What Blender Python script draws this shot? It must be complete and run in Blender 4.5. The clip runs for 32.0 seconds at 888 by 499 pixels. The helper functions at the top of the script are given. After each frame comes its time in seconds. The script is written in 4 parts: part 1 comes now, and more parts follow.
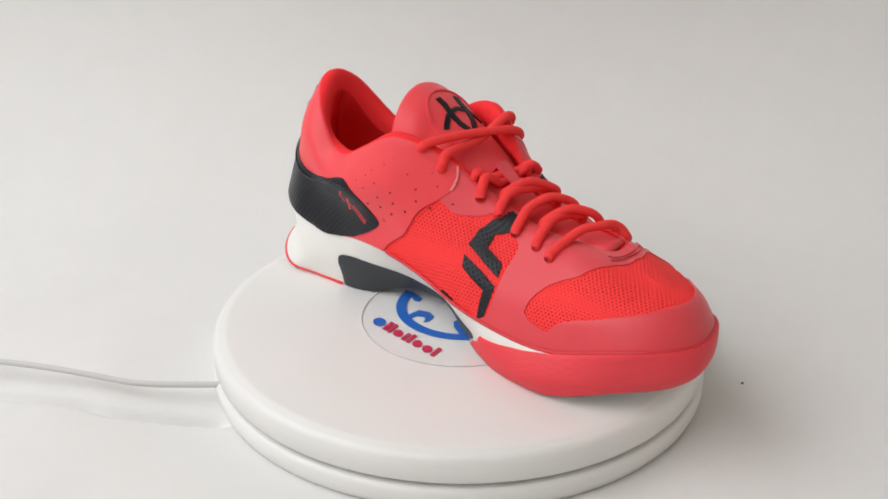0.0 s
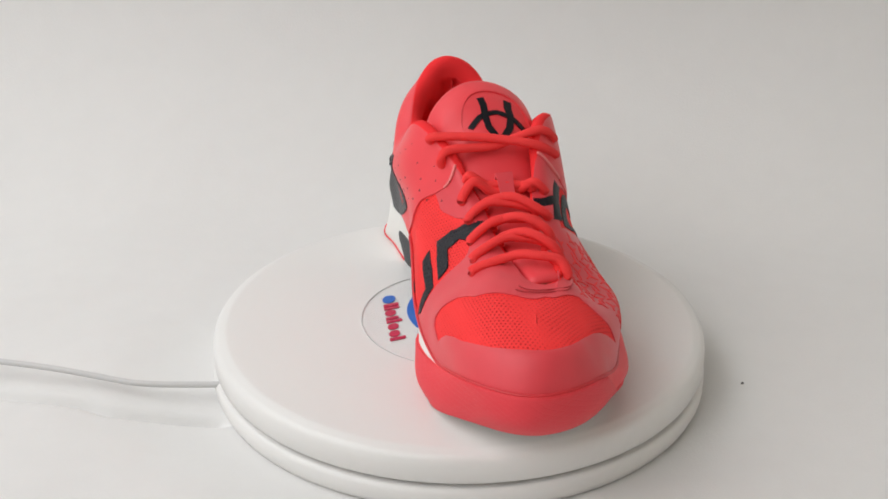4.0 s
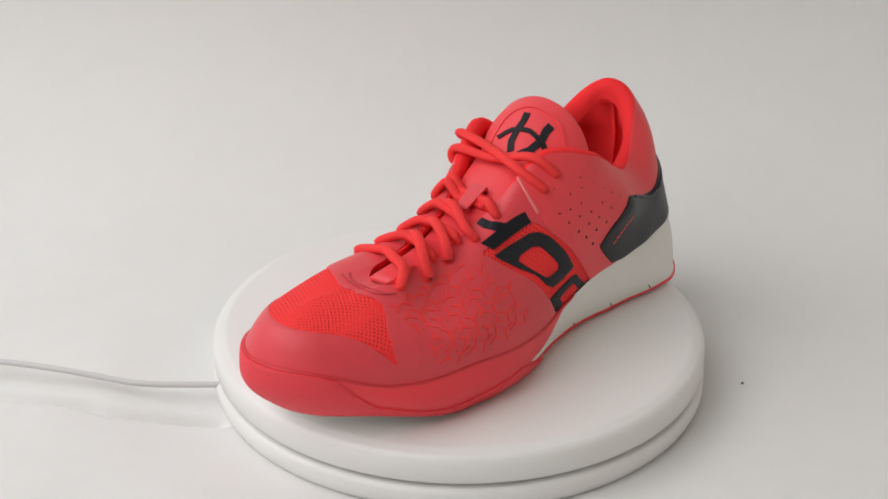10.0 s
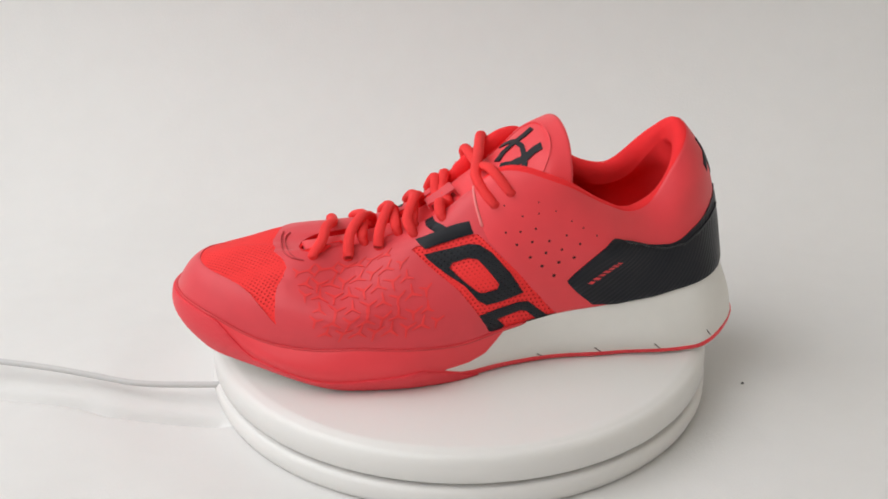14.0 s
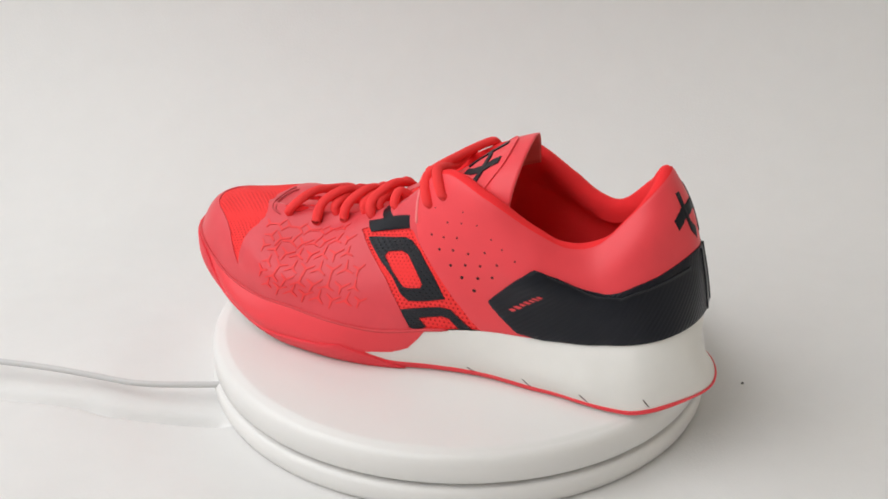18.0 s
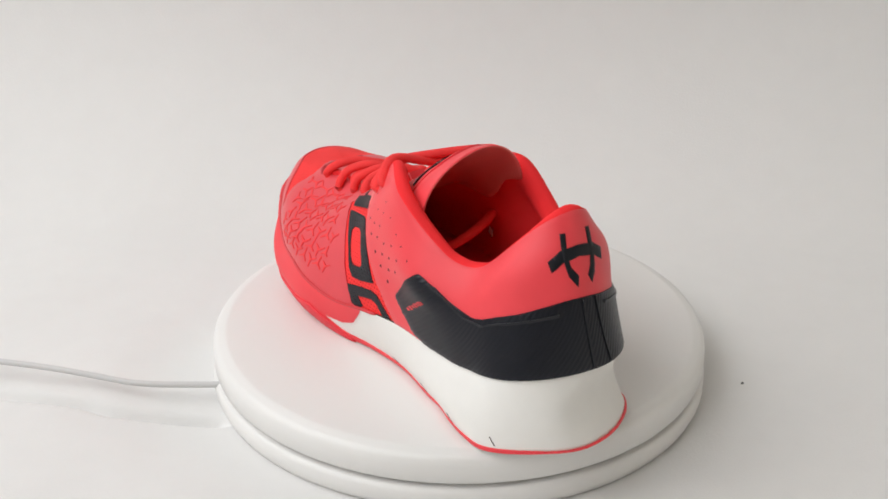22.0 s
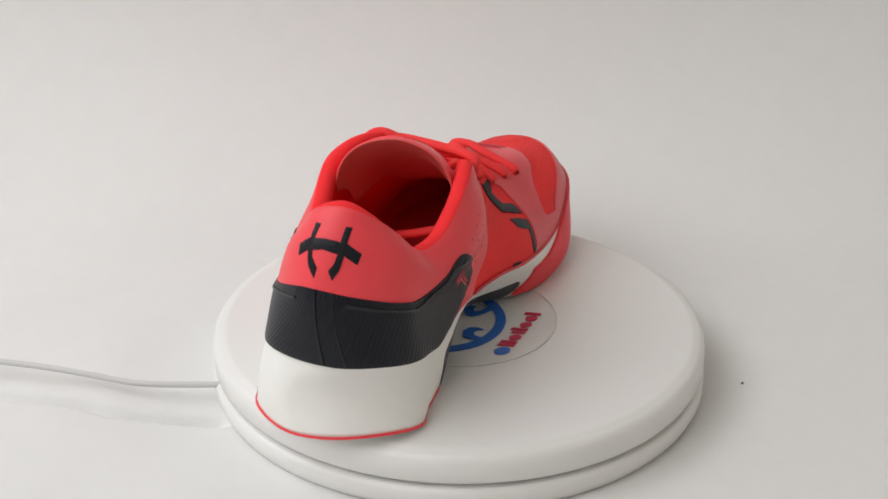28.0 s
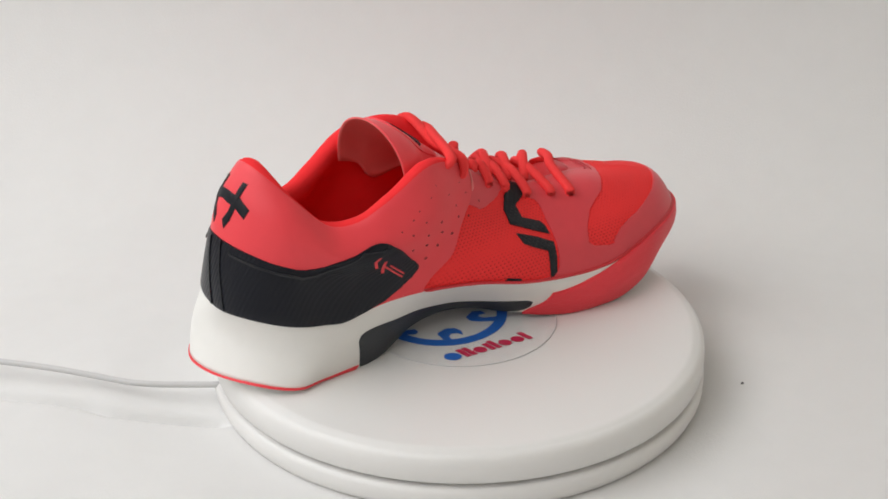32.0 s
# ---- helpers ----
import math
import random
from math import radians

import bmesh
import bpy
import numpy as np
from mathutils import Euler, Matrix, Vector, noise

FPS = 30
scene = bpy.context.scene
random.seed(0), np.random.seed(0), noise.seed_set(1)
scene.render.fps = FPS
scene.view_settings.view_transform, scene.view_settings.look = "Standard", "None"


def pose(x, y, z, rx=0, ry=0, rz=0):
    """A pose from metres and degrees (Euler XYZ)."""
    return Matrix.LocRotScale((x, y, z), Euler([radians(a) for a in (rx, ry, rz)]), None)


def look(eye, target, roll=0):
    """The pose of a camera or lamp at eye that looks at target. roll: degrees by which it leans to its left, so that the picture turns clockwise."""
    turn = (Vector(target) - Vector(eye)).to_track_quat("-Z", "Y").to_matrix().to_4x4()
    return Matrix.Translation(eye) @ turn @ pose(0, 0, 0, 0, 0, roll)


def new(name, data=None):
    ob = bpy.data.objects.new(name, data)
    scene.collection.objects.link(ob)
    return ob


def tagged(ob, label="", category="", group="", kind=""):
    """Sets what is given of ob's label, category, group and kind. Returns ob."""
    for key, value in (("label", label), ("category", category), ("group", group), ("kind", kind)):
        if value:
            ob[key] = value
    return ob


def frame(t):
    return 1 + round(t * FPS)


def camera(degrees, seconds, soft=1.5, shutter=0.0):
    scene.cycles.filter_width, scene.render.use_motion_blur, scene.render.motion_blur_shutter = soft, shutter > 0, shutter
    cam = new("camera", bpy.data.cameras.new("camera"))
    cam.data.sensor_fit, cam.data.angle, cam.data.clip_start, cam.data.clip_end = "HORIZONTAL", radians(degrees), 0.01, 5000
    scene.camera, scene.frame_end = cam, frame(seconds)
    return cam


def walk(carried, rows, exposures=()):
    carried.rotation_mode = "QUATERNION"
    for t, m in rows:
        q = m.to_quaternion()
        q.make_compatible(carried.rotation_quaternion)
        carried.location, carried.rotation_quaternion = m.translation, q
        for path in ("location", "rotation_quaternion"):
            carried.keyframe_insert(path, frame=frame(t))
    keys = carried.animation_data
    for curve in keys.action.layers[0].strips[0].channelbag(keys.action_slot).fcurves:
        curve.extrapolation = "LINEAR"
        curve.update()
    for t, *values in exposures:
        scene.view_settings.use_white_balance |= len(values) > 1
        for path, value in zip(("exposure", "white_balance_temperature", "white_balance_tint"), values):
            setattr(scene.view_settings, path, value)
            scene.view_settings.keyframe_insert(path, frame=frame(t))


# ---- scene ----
from mathutils.geometry import delaunay_2d_cdt

# camera on a tripod, looking down at a motorised turntable
TOP = 0.030                      # height of the platter above the cloth
SPIN = -8.859                    # degrees per second
cam = camera(35.61, 32.0, soft=1.7)
EYE = (0.0, -0.6267, 0.3422 + TOP)
AIM = (EYE[0] - 0.012476 * 0.9, EYE[1] + 0.9, EYE[2] - 0.9 * math.tan(0.45101))
walk(cam, [(0.0, look(EYE, AIM, 0.266)), (32.0, look(EYE, AIM, 0.266))],
     exposures=((0.0, 0.0), (3.0, -0.06), (6.0, -0.13), (9.0, -0.12), (11.0, -0.08), (14.0, -0.01), (17.0, 0.0), (22.0, 0.0), (25.0, -0.09), (28.0, -0.09), (30.0, -0.06), (32.0, -0.03)))


# ---- light ----
world = bpy.data.worlds.new("world")
scene.world = world
world.use_nodes = True
wn = world.node_tree.nodes
sky = wn.new("ShaderNodeTexSky")
sky.sky_type, sky.sun_disc = "NISHITA", False
sky.sun_elevation, sky.sun_rotation = radians(40), radians(250)
world.node_tree.links.new(sky.outputs[0], wn["Background"].inputs[0])
wn["Background"].inputs[1].default_value = 0.10


def area_lamp(name, eye, target, w, h, watts, colour):
    data = bpy.data.lights.new(name, "AREA")
    data.shape, data.size, data.size_y, data.energy, data.color = "RECTANGLE", w, h, watts, colour
    ob = new(name, data)
    ob.matrix_world = look(eye, target)
    return ob


area_lamp("window_light", (-0.72, -0.34, 0.96), (0, 0.0, 0.06), 1.7, 0.95, 13.3, (0.952, 0.965, 0.962))


# ---- materials ----
def material(name, colour, rough=0.6, metal=0.0, spec=0.5, sheen=0.0):
    m = bpy.data.materials.new(name)
    m.use_nodes = True
    b = m.node_tree.nodes["Principled BSDF"]
    b.inputs["Base Color"].default_value = (*colour, 1)
    b.inputs["Roughness"].default_value = rough
    b.inputs["Metallic"].default_value = metal
    b.inputs["Specular IOR Level"].default_value = spec
    b.inputs["Sheen Weight"].default_value = sheen
    b.inputs["Sheen Roughness"].default_value = 0.45
    return m


def nodes_of(m):
    return m.node_tree.nodes, m.node_tree.links, m.node_tree.nodes["Principled BSDF"]


def add_noise(m, scale, bump, tint=0.0, rough=0.0, detail=6.0, distance=0.001, coord="Object"):
    """Grain: a fine relief, with small changes of colour and gloss at a second, larger scale."""
    n, l, b = nodes_of(m)
    tc = n.new("ShaderNodeTexCoord")
    fine, broad = n.new("ShaderNodeTexNoise"), n.new("ShaderNodeTexNoise")
    for t, k in ((fine, 1.0), (broad, 0.07)):
        t.inputs["Scale"].default_value = scale * k
        t.inputs["Detail"].default_value = detail
        l.new(tc.outputs[coord], t.inputs["Vector"])
    if bump:
        bp = n.new("ShaderNodeBump")
        bp.inputs["Strength"].default_value = bump
        bp.inputs["Distance"].default_value = distance
        l.new(fine.outputs["Fac"], bp.inputs["Height"])
        l.new(bp.outputs[0], b.inputs["Normal"])
    if tint:
        base = tuple(b.inputs["Base Color"].default_value)
        mx = n.new("ShaderNodeMixRGB")
        mx.inputs[1].default_value = tuple(c * (1 - tint) for c in base[:3]) + (1,)
        mx.inputs[2].default_value = tuple(min(1, c * (1 + tint)) for c in base[:3]) + (1,)
        l.new(broad.outputs["Fac"], mx.inputs[0])
        l.new(mx.outputs[0], b.inputs["Base Color"])
    if rough:
        r0 = b.inputs["Roughness"].default_value
        mr = n.new("ShaderNodeMapRange")
        mr.inputs["To Min"].default_value, mr.inputs["To Max"].default_value = r0 - rough, r0 + rough
        l.new(broad.outputs["Fac"], mr.inputs["Value"])
        l.new(mr.outputs[0], b.inputs["Roughness"])
    return m


def knit(m, colour, deep, pitch, coord="UV"):
    """Open knit: rows of small holes set in a staggered net, their shade mixed into the colour as deep."""
    n, l, b = nodes_of(m)
    tc = n.new("ShaderNodeTexCoord")
    waves = []
    for ang in (90, 90 + 58, 90 - 58):
        dt = n.new("ShaderNodeVectorMath")
        dt.operation = "DOT_PRODUCT"
        l.new(tc.outputs[coord], dt.inputs[0])
        k = 2 * math.pi / pitch
        dt.inputs[1].default_value = (math.cos(radians(ang)) * k, math.sin(radians(ang)) * k, 0)
        co = n.new("ShaderNodeMath")
        co.operation = "COSINE"
        l.new(dt.outputs["Value"], co.inputs[0])
        waves.append(co)
    s1, s2 = n.new("ShaderNodeMath"), n.new("ShaderNodeMath")
    l.new(waves[0].outputs[0], s1.inputs[0])
    l.new(waves[1].outputs[0], s1.inputs[1])
    l.new(s1.outputs[0], s2.inputs[0])
    l.new(waves[2].outputs[0], s2.inputs[1])
    mr = n.new("ShaderNodeMapRange")
    mr.inputs["From Min"].default_value, mr.inputs["From Max"].default_value = 0.9, 2.7
    l.new(s2.outputs[0], mr.inputs["Value"])
    mx = n.new("ShaderNodeMixRGB")
    mx.inputs[1].default_value, mx.inputs[2].default_value = (*colour, 1), (*deep, 1)
    l.new(mr.outputs[0], mx.inputs[0])
    l.new(mx.outputs[0], b.inputs["Base Color"])
    bp = n.new("ShaderNodeBump")
    bp.invert = True
    bp.inputs["Strength"].default_value, bp.inputs["Distance"].default_value = 1.0, 0.0007
    l.new(mr.outputs[0], bp.inputs["Height"])
    l.new(bp.outputs[0], b.inputs["Normal"])
    return m


def ribs(m, pitch, angle, strength, distance=0.0004, coord="UV", second=None, low=0.8):
    """Fine parallel scores; second: the angle of another set that crosses them."""
    n, l, b = nodes_of(m)
    tc = n.new("ShaderNodeTexCoord")
    heights = []
    for ang in [angle] + ([second] if second is not None else []):
        dt = n.new("ShaderNodeVectorMath")
        dt.operation = "DOT_PRODUCT"
        l.new(tc.outputs[coord], dt.inputs[0])
        k = 2 * math.pi / pitch
        dt.inputs[1].default_value = (math.cos(radians(ang)) * k, math.sin(radians(ang)) * k, 0)
        co = n.new("ShaderNodeMath")
        co.operation = "COSINE"
        l.new(dt.outputs["Value"], co.inputs[0])
        mr = n.new("ShaderNodeMapRange")
        mr.inputs["From Min"].default_value, mr.inputs["From Max"].default_value = low, 1.0
        l.new(co.outputs[0], mr.inputs["Value"])
        heights.append(mr)
    out = heights[0].outputs[0]
    if second is not None:
        mxm = n.new("ShaderNodeMath")
        mxm.operation = "MAXIMUM"
        l.new(heights[0].outputs[0], mxm.inputs[0])
        l.new(heights[1].outputs[0], mxm.inputs[1])
        out = mxm.outputs[0]
    bp = n.new("ShaderNodeBump")
    bp.invert = True
    bp.inputs["Strength"].default_value, bp.inputs["Distance"].default_value = strength, distance
    l.new(out, bp.inputs["Height"])
    l.new(bp.outputs[0], b.inputs["Normal"])
    return m


CLOTH = add_noise(material("white_cloth", (0.80, 0.79, 0.775), 0.95, spec=0.2), 900, 0.25, 0.02, 0, distance=0.0006)
# WALL: warm tint of the added room, so that its bounce is warm
WALL = add_noise(material("wall_paint", (0.83, 0.775, 0.70), 0.9), 60, 0.1, 0.03)
PLASTIC = add_noise(material("white_plastic", (0.82, 0.808, 0.785), 0.36), 300, 0.03, 0.015, 0.06)
LEATHER = add_noise(material("red_leather", (0.86, 0.062, 0.076), 0.46, spec=0.38, sheen=0.10), 1400, 0.22, 0.05, 0.06, distance=0.0003)
OVERLAY = add_noise(material("red_film", (0.74, 0.054, 0.070), 0.50, spec=0.45, sheen=0.22), 1800, 0.12, 0.06, 0.06, distance=0.0002)
MESHRED = knit(material("red_mesh", (0.85, 0.03, 0.03), 0.75, spec=0.3), (1.0, 0.042, 0.042), (0.70, 0.020, 0.024), 0.185)
MARK = add_noise(material("red_mark", (0.86, 0.040, 0.044), 0.6), 1500, 0.3, 0.05, distance=0.0003)
PRINTKNIT = knit(material("black_print_on_knit", (0.012, 0.013, 0.017), 0.5, spec=0.3), (0.014, 0.016, 0.021), (0.008, 0.009, 0.012), 0.185)
PRINT = add_noise(material("black_print", (0.010, 0.011, 0.015), 0.45, spec=0.22), 1500, 0.2, 0.1, 0.05, distance=0.0002)
CARBON = ribs(material("black_ribbed", (0.007, 0.008, 0.013), 0.36, spec=0.30), 0.25, 32, 0.24, 0.0005, low=-1.0)
GLOSSBLACK = add_noise(material("gloss_black", (0.009, 0.010, 0.014), 0.28, spec=0.35), 600, 0.05)
# RIDGE: lighter, glossier black; the highlight along the counter ridges is put into it
RIDGE = add_noise(material("ridge_highlight_black", (0.014, 0.015, 0.020), 0.34, spec=0.5), 900, 0.1, 0.15)
SHANKBLACK = add_noise(material("shank_grey", (0.028, 0.032, 0.038), 0.5), 1200, 0.2, 0.1)
MIDSOLE = add_noise(material("white_foam", (0.84, 0.825, 0.785), 0.6), 1600, 0.18, 0.03, 0.05, distance=0.0003)
RUBBER = add_noise(material("red_rubber", (0.86, 0.05, 0.065), 0.5), 1200, 0.12, 0.05, 0.05, distance=0.0003)
WELT = add_noise(material("dark_red_seam", (0.64, 0.034, 0.044), 0.5), 900, 0.2, 0.12)
TREAD = ribs(material("scored_rubber", (0.82, 0.045, 0.062), 0.55), 0.55, 35, 0.4, 0.0004, second=-50)
LINING = add_noise(material("red_lining", (0.95, 0.035, 0.04), 0.9, spec=0.2), 1500, 0.5, 0.08, distance=0.0006)
INSOLE = add_noise(material("insole", (0.78, 0.032, 0.050), 0.9), 900, 0.3, 0.1)
LACE = add_noise(material("lace_cord", (0.92, 0.050, 0.050), 0.8, spec=0.25), 1300, 0.6, 0.06, distance=0.0008)
TONGUELINING = add_noise(material("tongue_lining", (0.72, 0.14, 0.125), 0.8, spec=0.25), 1400, 0.3, 0.08, distance=0.0004)
# HOLE: near-black red that paints the shade inside holes and slits
HOLE = material("hole_shade", (0.04, 0.008, 0.008), 0.9)
CUTEDGE = add_noise(material("cut_edge", (0.86, 0.22, 0.22), 0.4), 900, 0.1, 0.1)
STITCH = material("stitch", (0.55, 0.045, 0.055), 0.7)
REDPRINT = material("red_print", (0.74, 0.05, 0.06), 0.5)
BLUE = add_noise(material("blue_ink", (0.02, 0.14, 0.55), 0.35), 500, 0.02, 0.05)
CRIMSON = add_noise(material("crimson_ink", (0.58, 0.012, 0.07), 0.35), 500, 0.02, 0.05)
CABLE = add_noise(material("white_cable", (0.62, 0.61, 0.60), 0.5), 400, 0.05, 0.03)
FILMEDGE = add_noise(material("film_edge_grey", (0.75, 0.74, 0.725), 0.6), 120, 0.0, 0.4)
LINT = material("grey_lint", (0.20, 0.20, 0.20), 0.9)
FILM = material("clear_film", (0.93, 0.93, 0.94), 0.25)
FILM.node_tree.nodes["Principled BSDF"].inputs["Alpha"].default_value = 0.09


# ---- mesh helpers ----
def link_mesh(name, verts, faces, mat, parent=None, label="", smooth=True):
    me = bpy.data.meshes.new(name)
    me.from_pydata([tuple(float(c) for c in v) for v in verts], [], [tuple(int(i) for i in f) for f in faces])
    me.validate()
    bm = bmesh.new()
    bm.from_mesh(me)
    bmesh.ops.recalc_face_normals(bm, faces=bm.faces)
    bm.to_mesh(me)
    bm.free()
    if smooth:
        me.polygons.foreach_set("use_smooth", [True] * len(me.polygons))
    me.materials.append(mat)
    ob = new(name, me)
    if parent:
        ob.parent = parent
    if label:
        ob["label"] = label
    return ob


def lathe(profile, seg=128):
    """Verts and faces of a profile of (radius, z) turned round the z axis."""
    verts, faces = [], []
    n = len(profile)
    for k in range(seg):
        a = 2 * math.pi * k / seg
        verts += [(r * math.cos(a), r * math.sin(a), z) for r, z in profile]
    for k in range(seg):
        for i in range(n - 1):
            a, b = k * n + i, ((k + 1) % seg) * n + i
            faces.append((a, b, b + 1, a + 1))
    return verts, faces


# ---- setting ----
# path of a narrow groove, sunk deep so that a soft grey line shows
GROOVE = ((-0.400, -0.002), (-0.300, -0.022), (-0.231, -0.035), (-0.210, -0.040), (-0.186, -0.0445), (-0.170, -0.0505), (-0.142, -0.053), (-0.118, -0.0545))


def cloth_relief(x, y):
    """Soft creases in the sheet, and one narrow sunk groove that runs to the turntable."""
    r = math.hypot(x, y)
    away = min(1.0, max(0.0, (r - 0.128) / 0.05))
    left = min(1.0, max(0.0, (-x + 0.05) / 0.25))
    z = 0.0
    for k, (sx, sy, amp) in enumerate(((5, 11, 0.0022), (13, 24, 0.0016), (30, 42, 0.0007))):
        v = noise.noise((x * sx + 3.7 * k + y * 4, y * sy - x * 5, 1.3 * k))
        z += amp * (0.25 + 1.15 * left) * v
    z = 0.0025 * away + z * away
    best = 9.0
    for (ax, ay), (bx, by) in zip(GROOVE, GROOVE[1:]):
        t = ((x - ax) * (bx - ax) + (y - ay) * (by - ay)) / ((bx - ax) ** 2 + (by - ay) ** 2)
        t = min(1.0, max(0.0, t))
        best = min(best, math.hypot(x - ax - t * (bx - ax), y - ay - t * (by - ay)))
    return z - 0.0090 * math.exp(-(best / 0.0032) ** 2)


def sweep_cloth():
    """The white sheet: flat under the turntable, then rising behind it in one curve."""
    xs = [-0.76]
    for x in sorted(np.concatenate([np.arange(-0.73, 0.94, 0.05), np.arange(-0.5, 0.51, 0.0125), np.arange(-0.29, -0.112, 0.0035)])):
        if x - xs[-1] > 0.003:
            xs.append(float(x))
    verts, faces = [], []
    n = 0
    for x in xs:
        start, radius = 0.13, 0.14
        flat = np.concatenate([np.linspace(-1.0, -0.14, 24)[:-1], np.linspace(-0.14, -0.07, 12)[:-1], np.linspace(-0.07, 0.01, 60)[:-1], np.linspace(0.01, start, 14)])
        col = [(x, float(y), cloth_relief(x, float(y))) for y in flat]
        lift = col[-1][2]
        for k in range(1, 17):
            a = k / 16 * radians(86)
            col.append((x, start + radius * math.sin(a), lift * (1 - k / 16) + radius * (1 - math.cos(a))))
        _, ye, ze = col[-1]
        for k in range(1, 26):
            d = 0.05 * k
            y, z = ye + d * math.cos(radians(86)), ze + d * math.sin(radians(86))
            col.append((x, y + 0.004 * noise.noise((x * 4, z * 3, 2.0)), z))
        n = len(col)
        verts += col
    for i in range(len(xs) - 1):
        for j in range(n - 1):
            a = i * n + j
            faces.append((a, a + n, a + n + 1, a + 1))
    return tagged(link_mesh("backdrop", verts, faces, CLOTH), "creased white cloth sheet swept up behind the turntable", "backdrop", kind="structure")


sweep_cloth()


def slab(name, x0, x1, y0, y1, z0, z1, mat, label):
    verts = [(x, y, z) for x in (x0, x1) for y in (y0, y1) for z in (z0, z1)]
    faces = [(0, 1, 3, 2), (4, 6, 7, 5), (0, 4, 5, 1), (2, 3, 7, 6), (0, 2, 6, 4), (1, 5, 7, 3)]
    return tagged(link_mesh(name, verts, faces, mat, smooth=False), label, name.split("_")[0], kind="structure")


def room():
    """Unseen plain walls added for bounce, with one wide window on the left."""
    slab("floor", -0.87, 1.05, -2.2, 1.5, -0.10, -0.012, WALL, "unseen light floor added under the cloth")
    slab("ceiling", -0.87, 1.05, -2.2, 1.5, 2.3, 2.4, WALL, "unseen white ceiling added for bounce light")
    slab("wall_north", -0.87, 1.05, 1.4, 1.5, -0.012, 2.3, WALL, "unseen off-white wall added for bounce light")
    slab("wall_south", -0.87, 1.05, -2.2, -2.1, -0.012, 2.3, WALL, "unseen off-white wall added for bounce light")
    # added close in, to bounce fill onto the right side of the shoe
    slab("wall_east", 0.95, 1.05, -2.1, 1.4, -0.012, 2.3, WALL, "unseen off-white wall added for bounce light")
    slab("wall_west_low", -0.87, -0.77, -2.1, 1.4, -0.012, 0.36, WALL, "unseen off-white wall added below the window")
    slab("wall_west_top", -0.87, -0.77, -2.1, 1.4, 1.55, 2.3, WALL, "unseen off-white wall added above the window")
    slab("wall_west_front", -0.87, -0.77, -2.1, -1.25, 0.36, 1.55, WALL, "unseen off-white wall added beside the window")
    slab("wall_west_back", -0.87, -0.77, 0.58, 1.4, 0.36, 1.55, WALL, "unseen off-white wall added beside the window")


room()

table_stand = new("turntable")
tagged(table_stand, "white plastic motorised turntable on a white cloth", "turntable")
v, f = lathe([(0.0, 0.0), (0.1225, 0.0), (0.1250, 0.0012), (0.1264, 0.0045), (0.1264, 0.0096), (0.1254, 0.0114), (0.1238, 0.0120), (0.0, 0.0120)])
link_mesh("base", v, f, PLASTIC, table_stand)
v, f = lathe([(0.0, 0.0142), (0.1225, 0.0142), (0.1246, 0.0146), (0.1256, 0.0160), (0.1257, 0.0235), (0.1252, 0.0262), (0.1240, 0.0280), (0.1222, 0.0289), (0.1207, 0.0293), (0.1197, 0.0299), (0.1180, TOP), (0.06, TOP), (0.0, TOP)])
platter = link_mesh("platter", v, f, PLASTIC, table_stand)

# ---- shoe surface: loops round the foot, level by level, from the ground edge to the collar ----
# x runs from the heel (+) to the toe (-), lateral side at -y; millimetres
STX = (130, 105, 93, 80, 68, 55, 30, 5, -20, -45, -70, -95, -120)
LEVELS = {}
LEVELS["ground"] = dict(xh=135.8, xt=-132.2, yh=-30.0, yt=-2.0, zh=6.0, zt=13.1, rh=36.0, rt=62.0,
        yl=(-59.2, -66.5, -66.0, -63.5, -59.6, -57.8, -53.8, -54.9, -59.1, -59.7, -55.3, -49.7, -45.7), ym=(9.0, 15.0, 12.1, 11.6, 11.1, 8.8, 3.1, 5.7, 18.9, 29.9, 34.3, 37.1, 34.9),
        zl=(1.6, 1.8, 1.4, 1.1, 0.5, 0.3, 0.5, 0.6, 0.4, 1.1, 1.6, 3.4, 8.3), zm=(2.0, 1.6, 0.2, -0.1, -0.5, 0.4, 7.5, 9.0, 4.2, 0.8, 0.8, 3.1, 8.5))
LEVELS["belly"] = dict(xh=129.3, xt=-141.8, yh=-38.7, yt=5.6, zh=22.6, zt=26.2, rh=36.0, rt=62.0,
        yl=(-60.3, -65.6, -66.8, -67.0, -65.0, -62.5, -58.9, -58.4, -62.7, -65.8, -61.6, -54.9, -46.3), ym=(4.5, 12.8, 15.1, 14.7, 13.7, 12.0, 8.9, 12.2, 22.2, 33.0, 38.8, 36.6, 32.6),
        zl=(15.5, 14.5, 13.5, 12.3, 11.6, 11.3, 11.6, 11.0, 10.5, 10.7, 12.4, 14.8, 20.1), zm=(15.7, 14.6, 14.0, 13.6, 13.6, 14.3, 18.2, 18.1, 13.0, 10.0, 11.1, 14.3, 19.1))
LEVELS["feather"] = dict(xh=127.4, xt=-141.3, yh=-19.3, yt=2.0, zh=38.5, zt=37.3, rh=36.0, rt=62.0,
        yl=(-65.1, -62.1, -60.7, -61.3, -61.0, -60.6, -60.0, -61.4, -64.3, -64.5, -58.2, -49.9, -45.1), ym=(11.0, 12.4, 12.7, 14.3, 15.0, 16.0, 18.6, 23.8, 29.4, 32.9, 33.9, 33.9, 36.0),
        zl=(32.3, 34.0, 33.2, 31.4, 30.5, 29.5, 28.4, 25.0, 21.5, 22.9, 23.5, 20.4, 11.7), zm=(27.9, 31.3, 31.1, 29.3, 31.3, 32.9, 32.6, 30.4, 25.5, 23.1, 22.2, 25.8, 29.5))
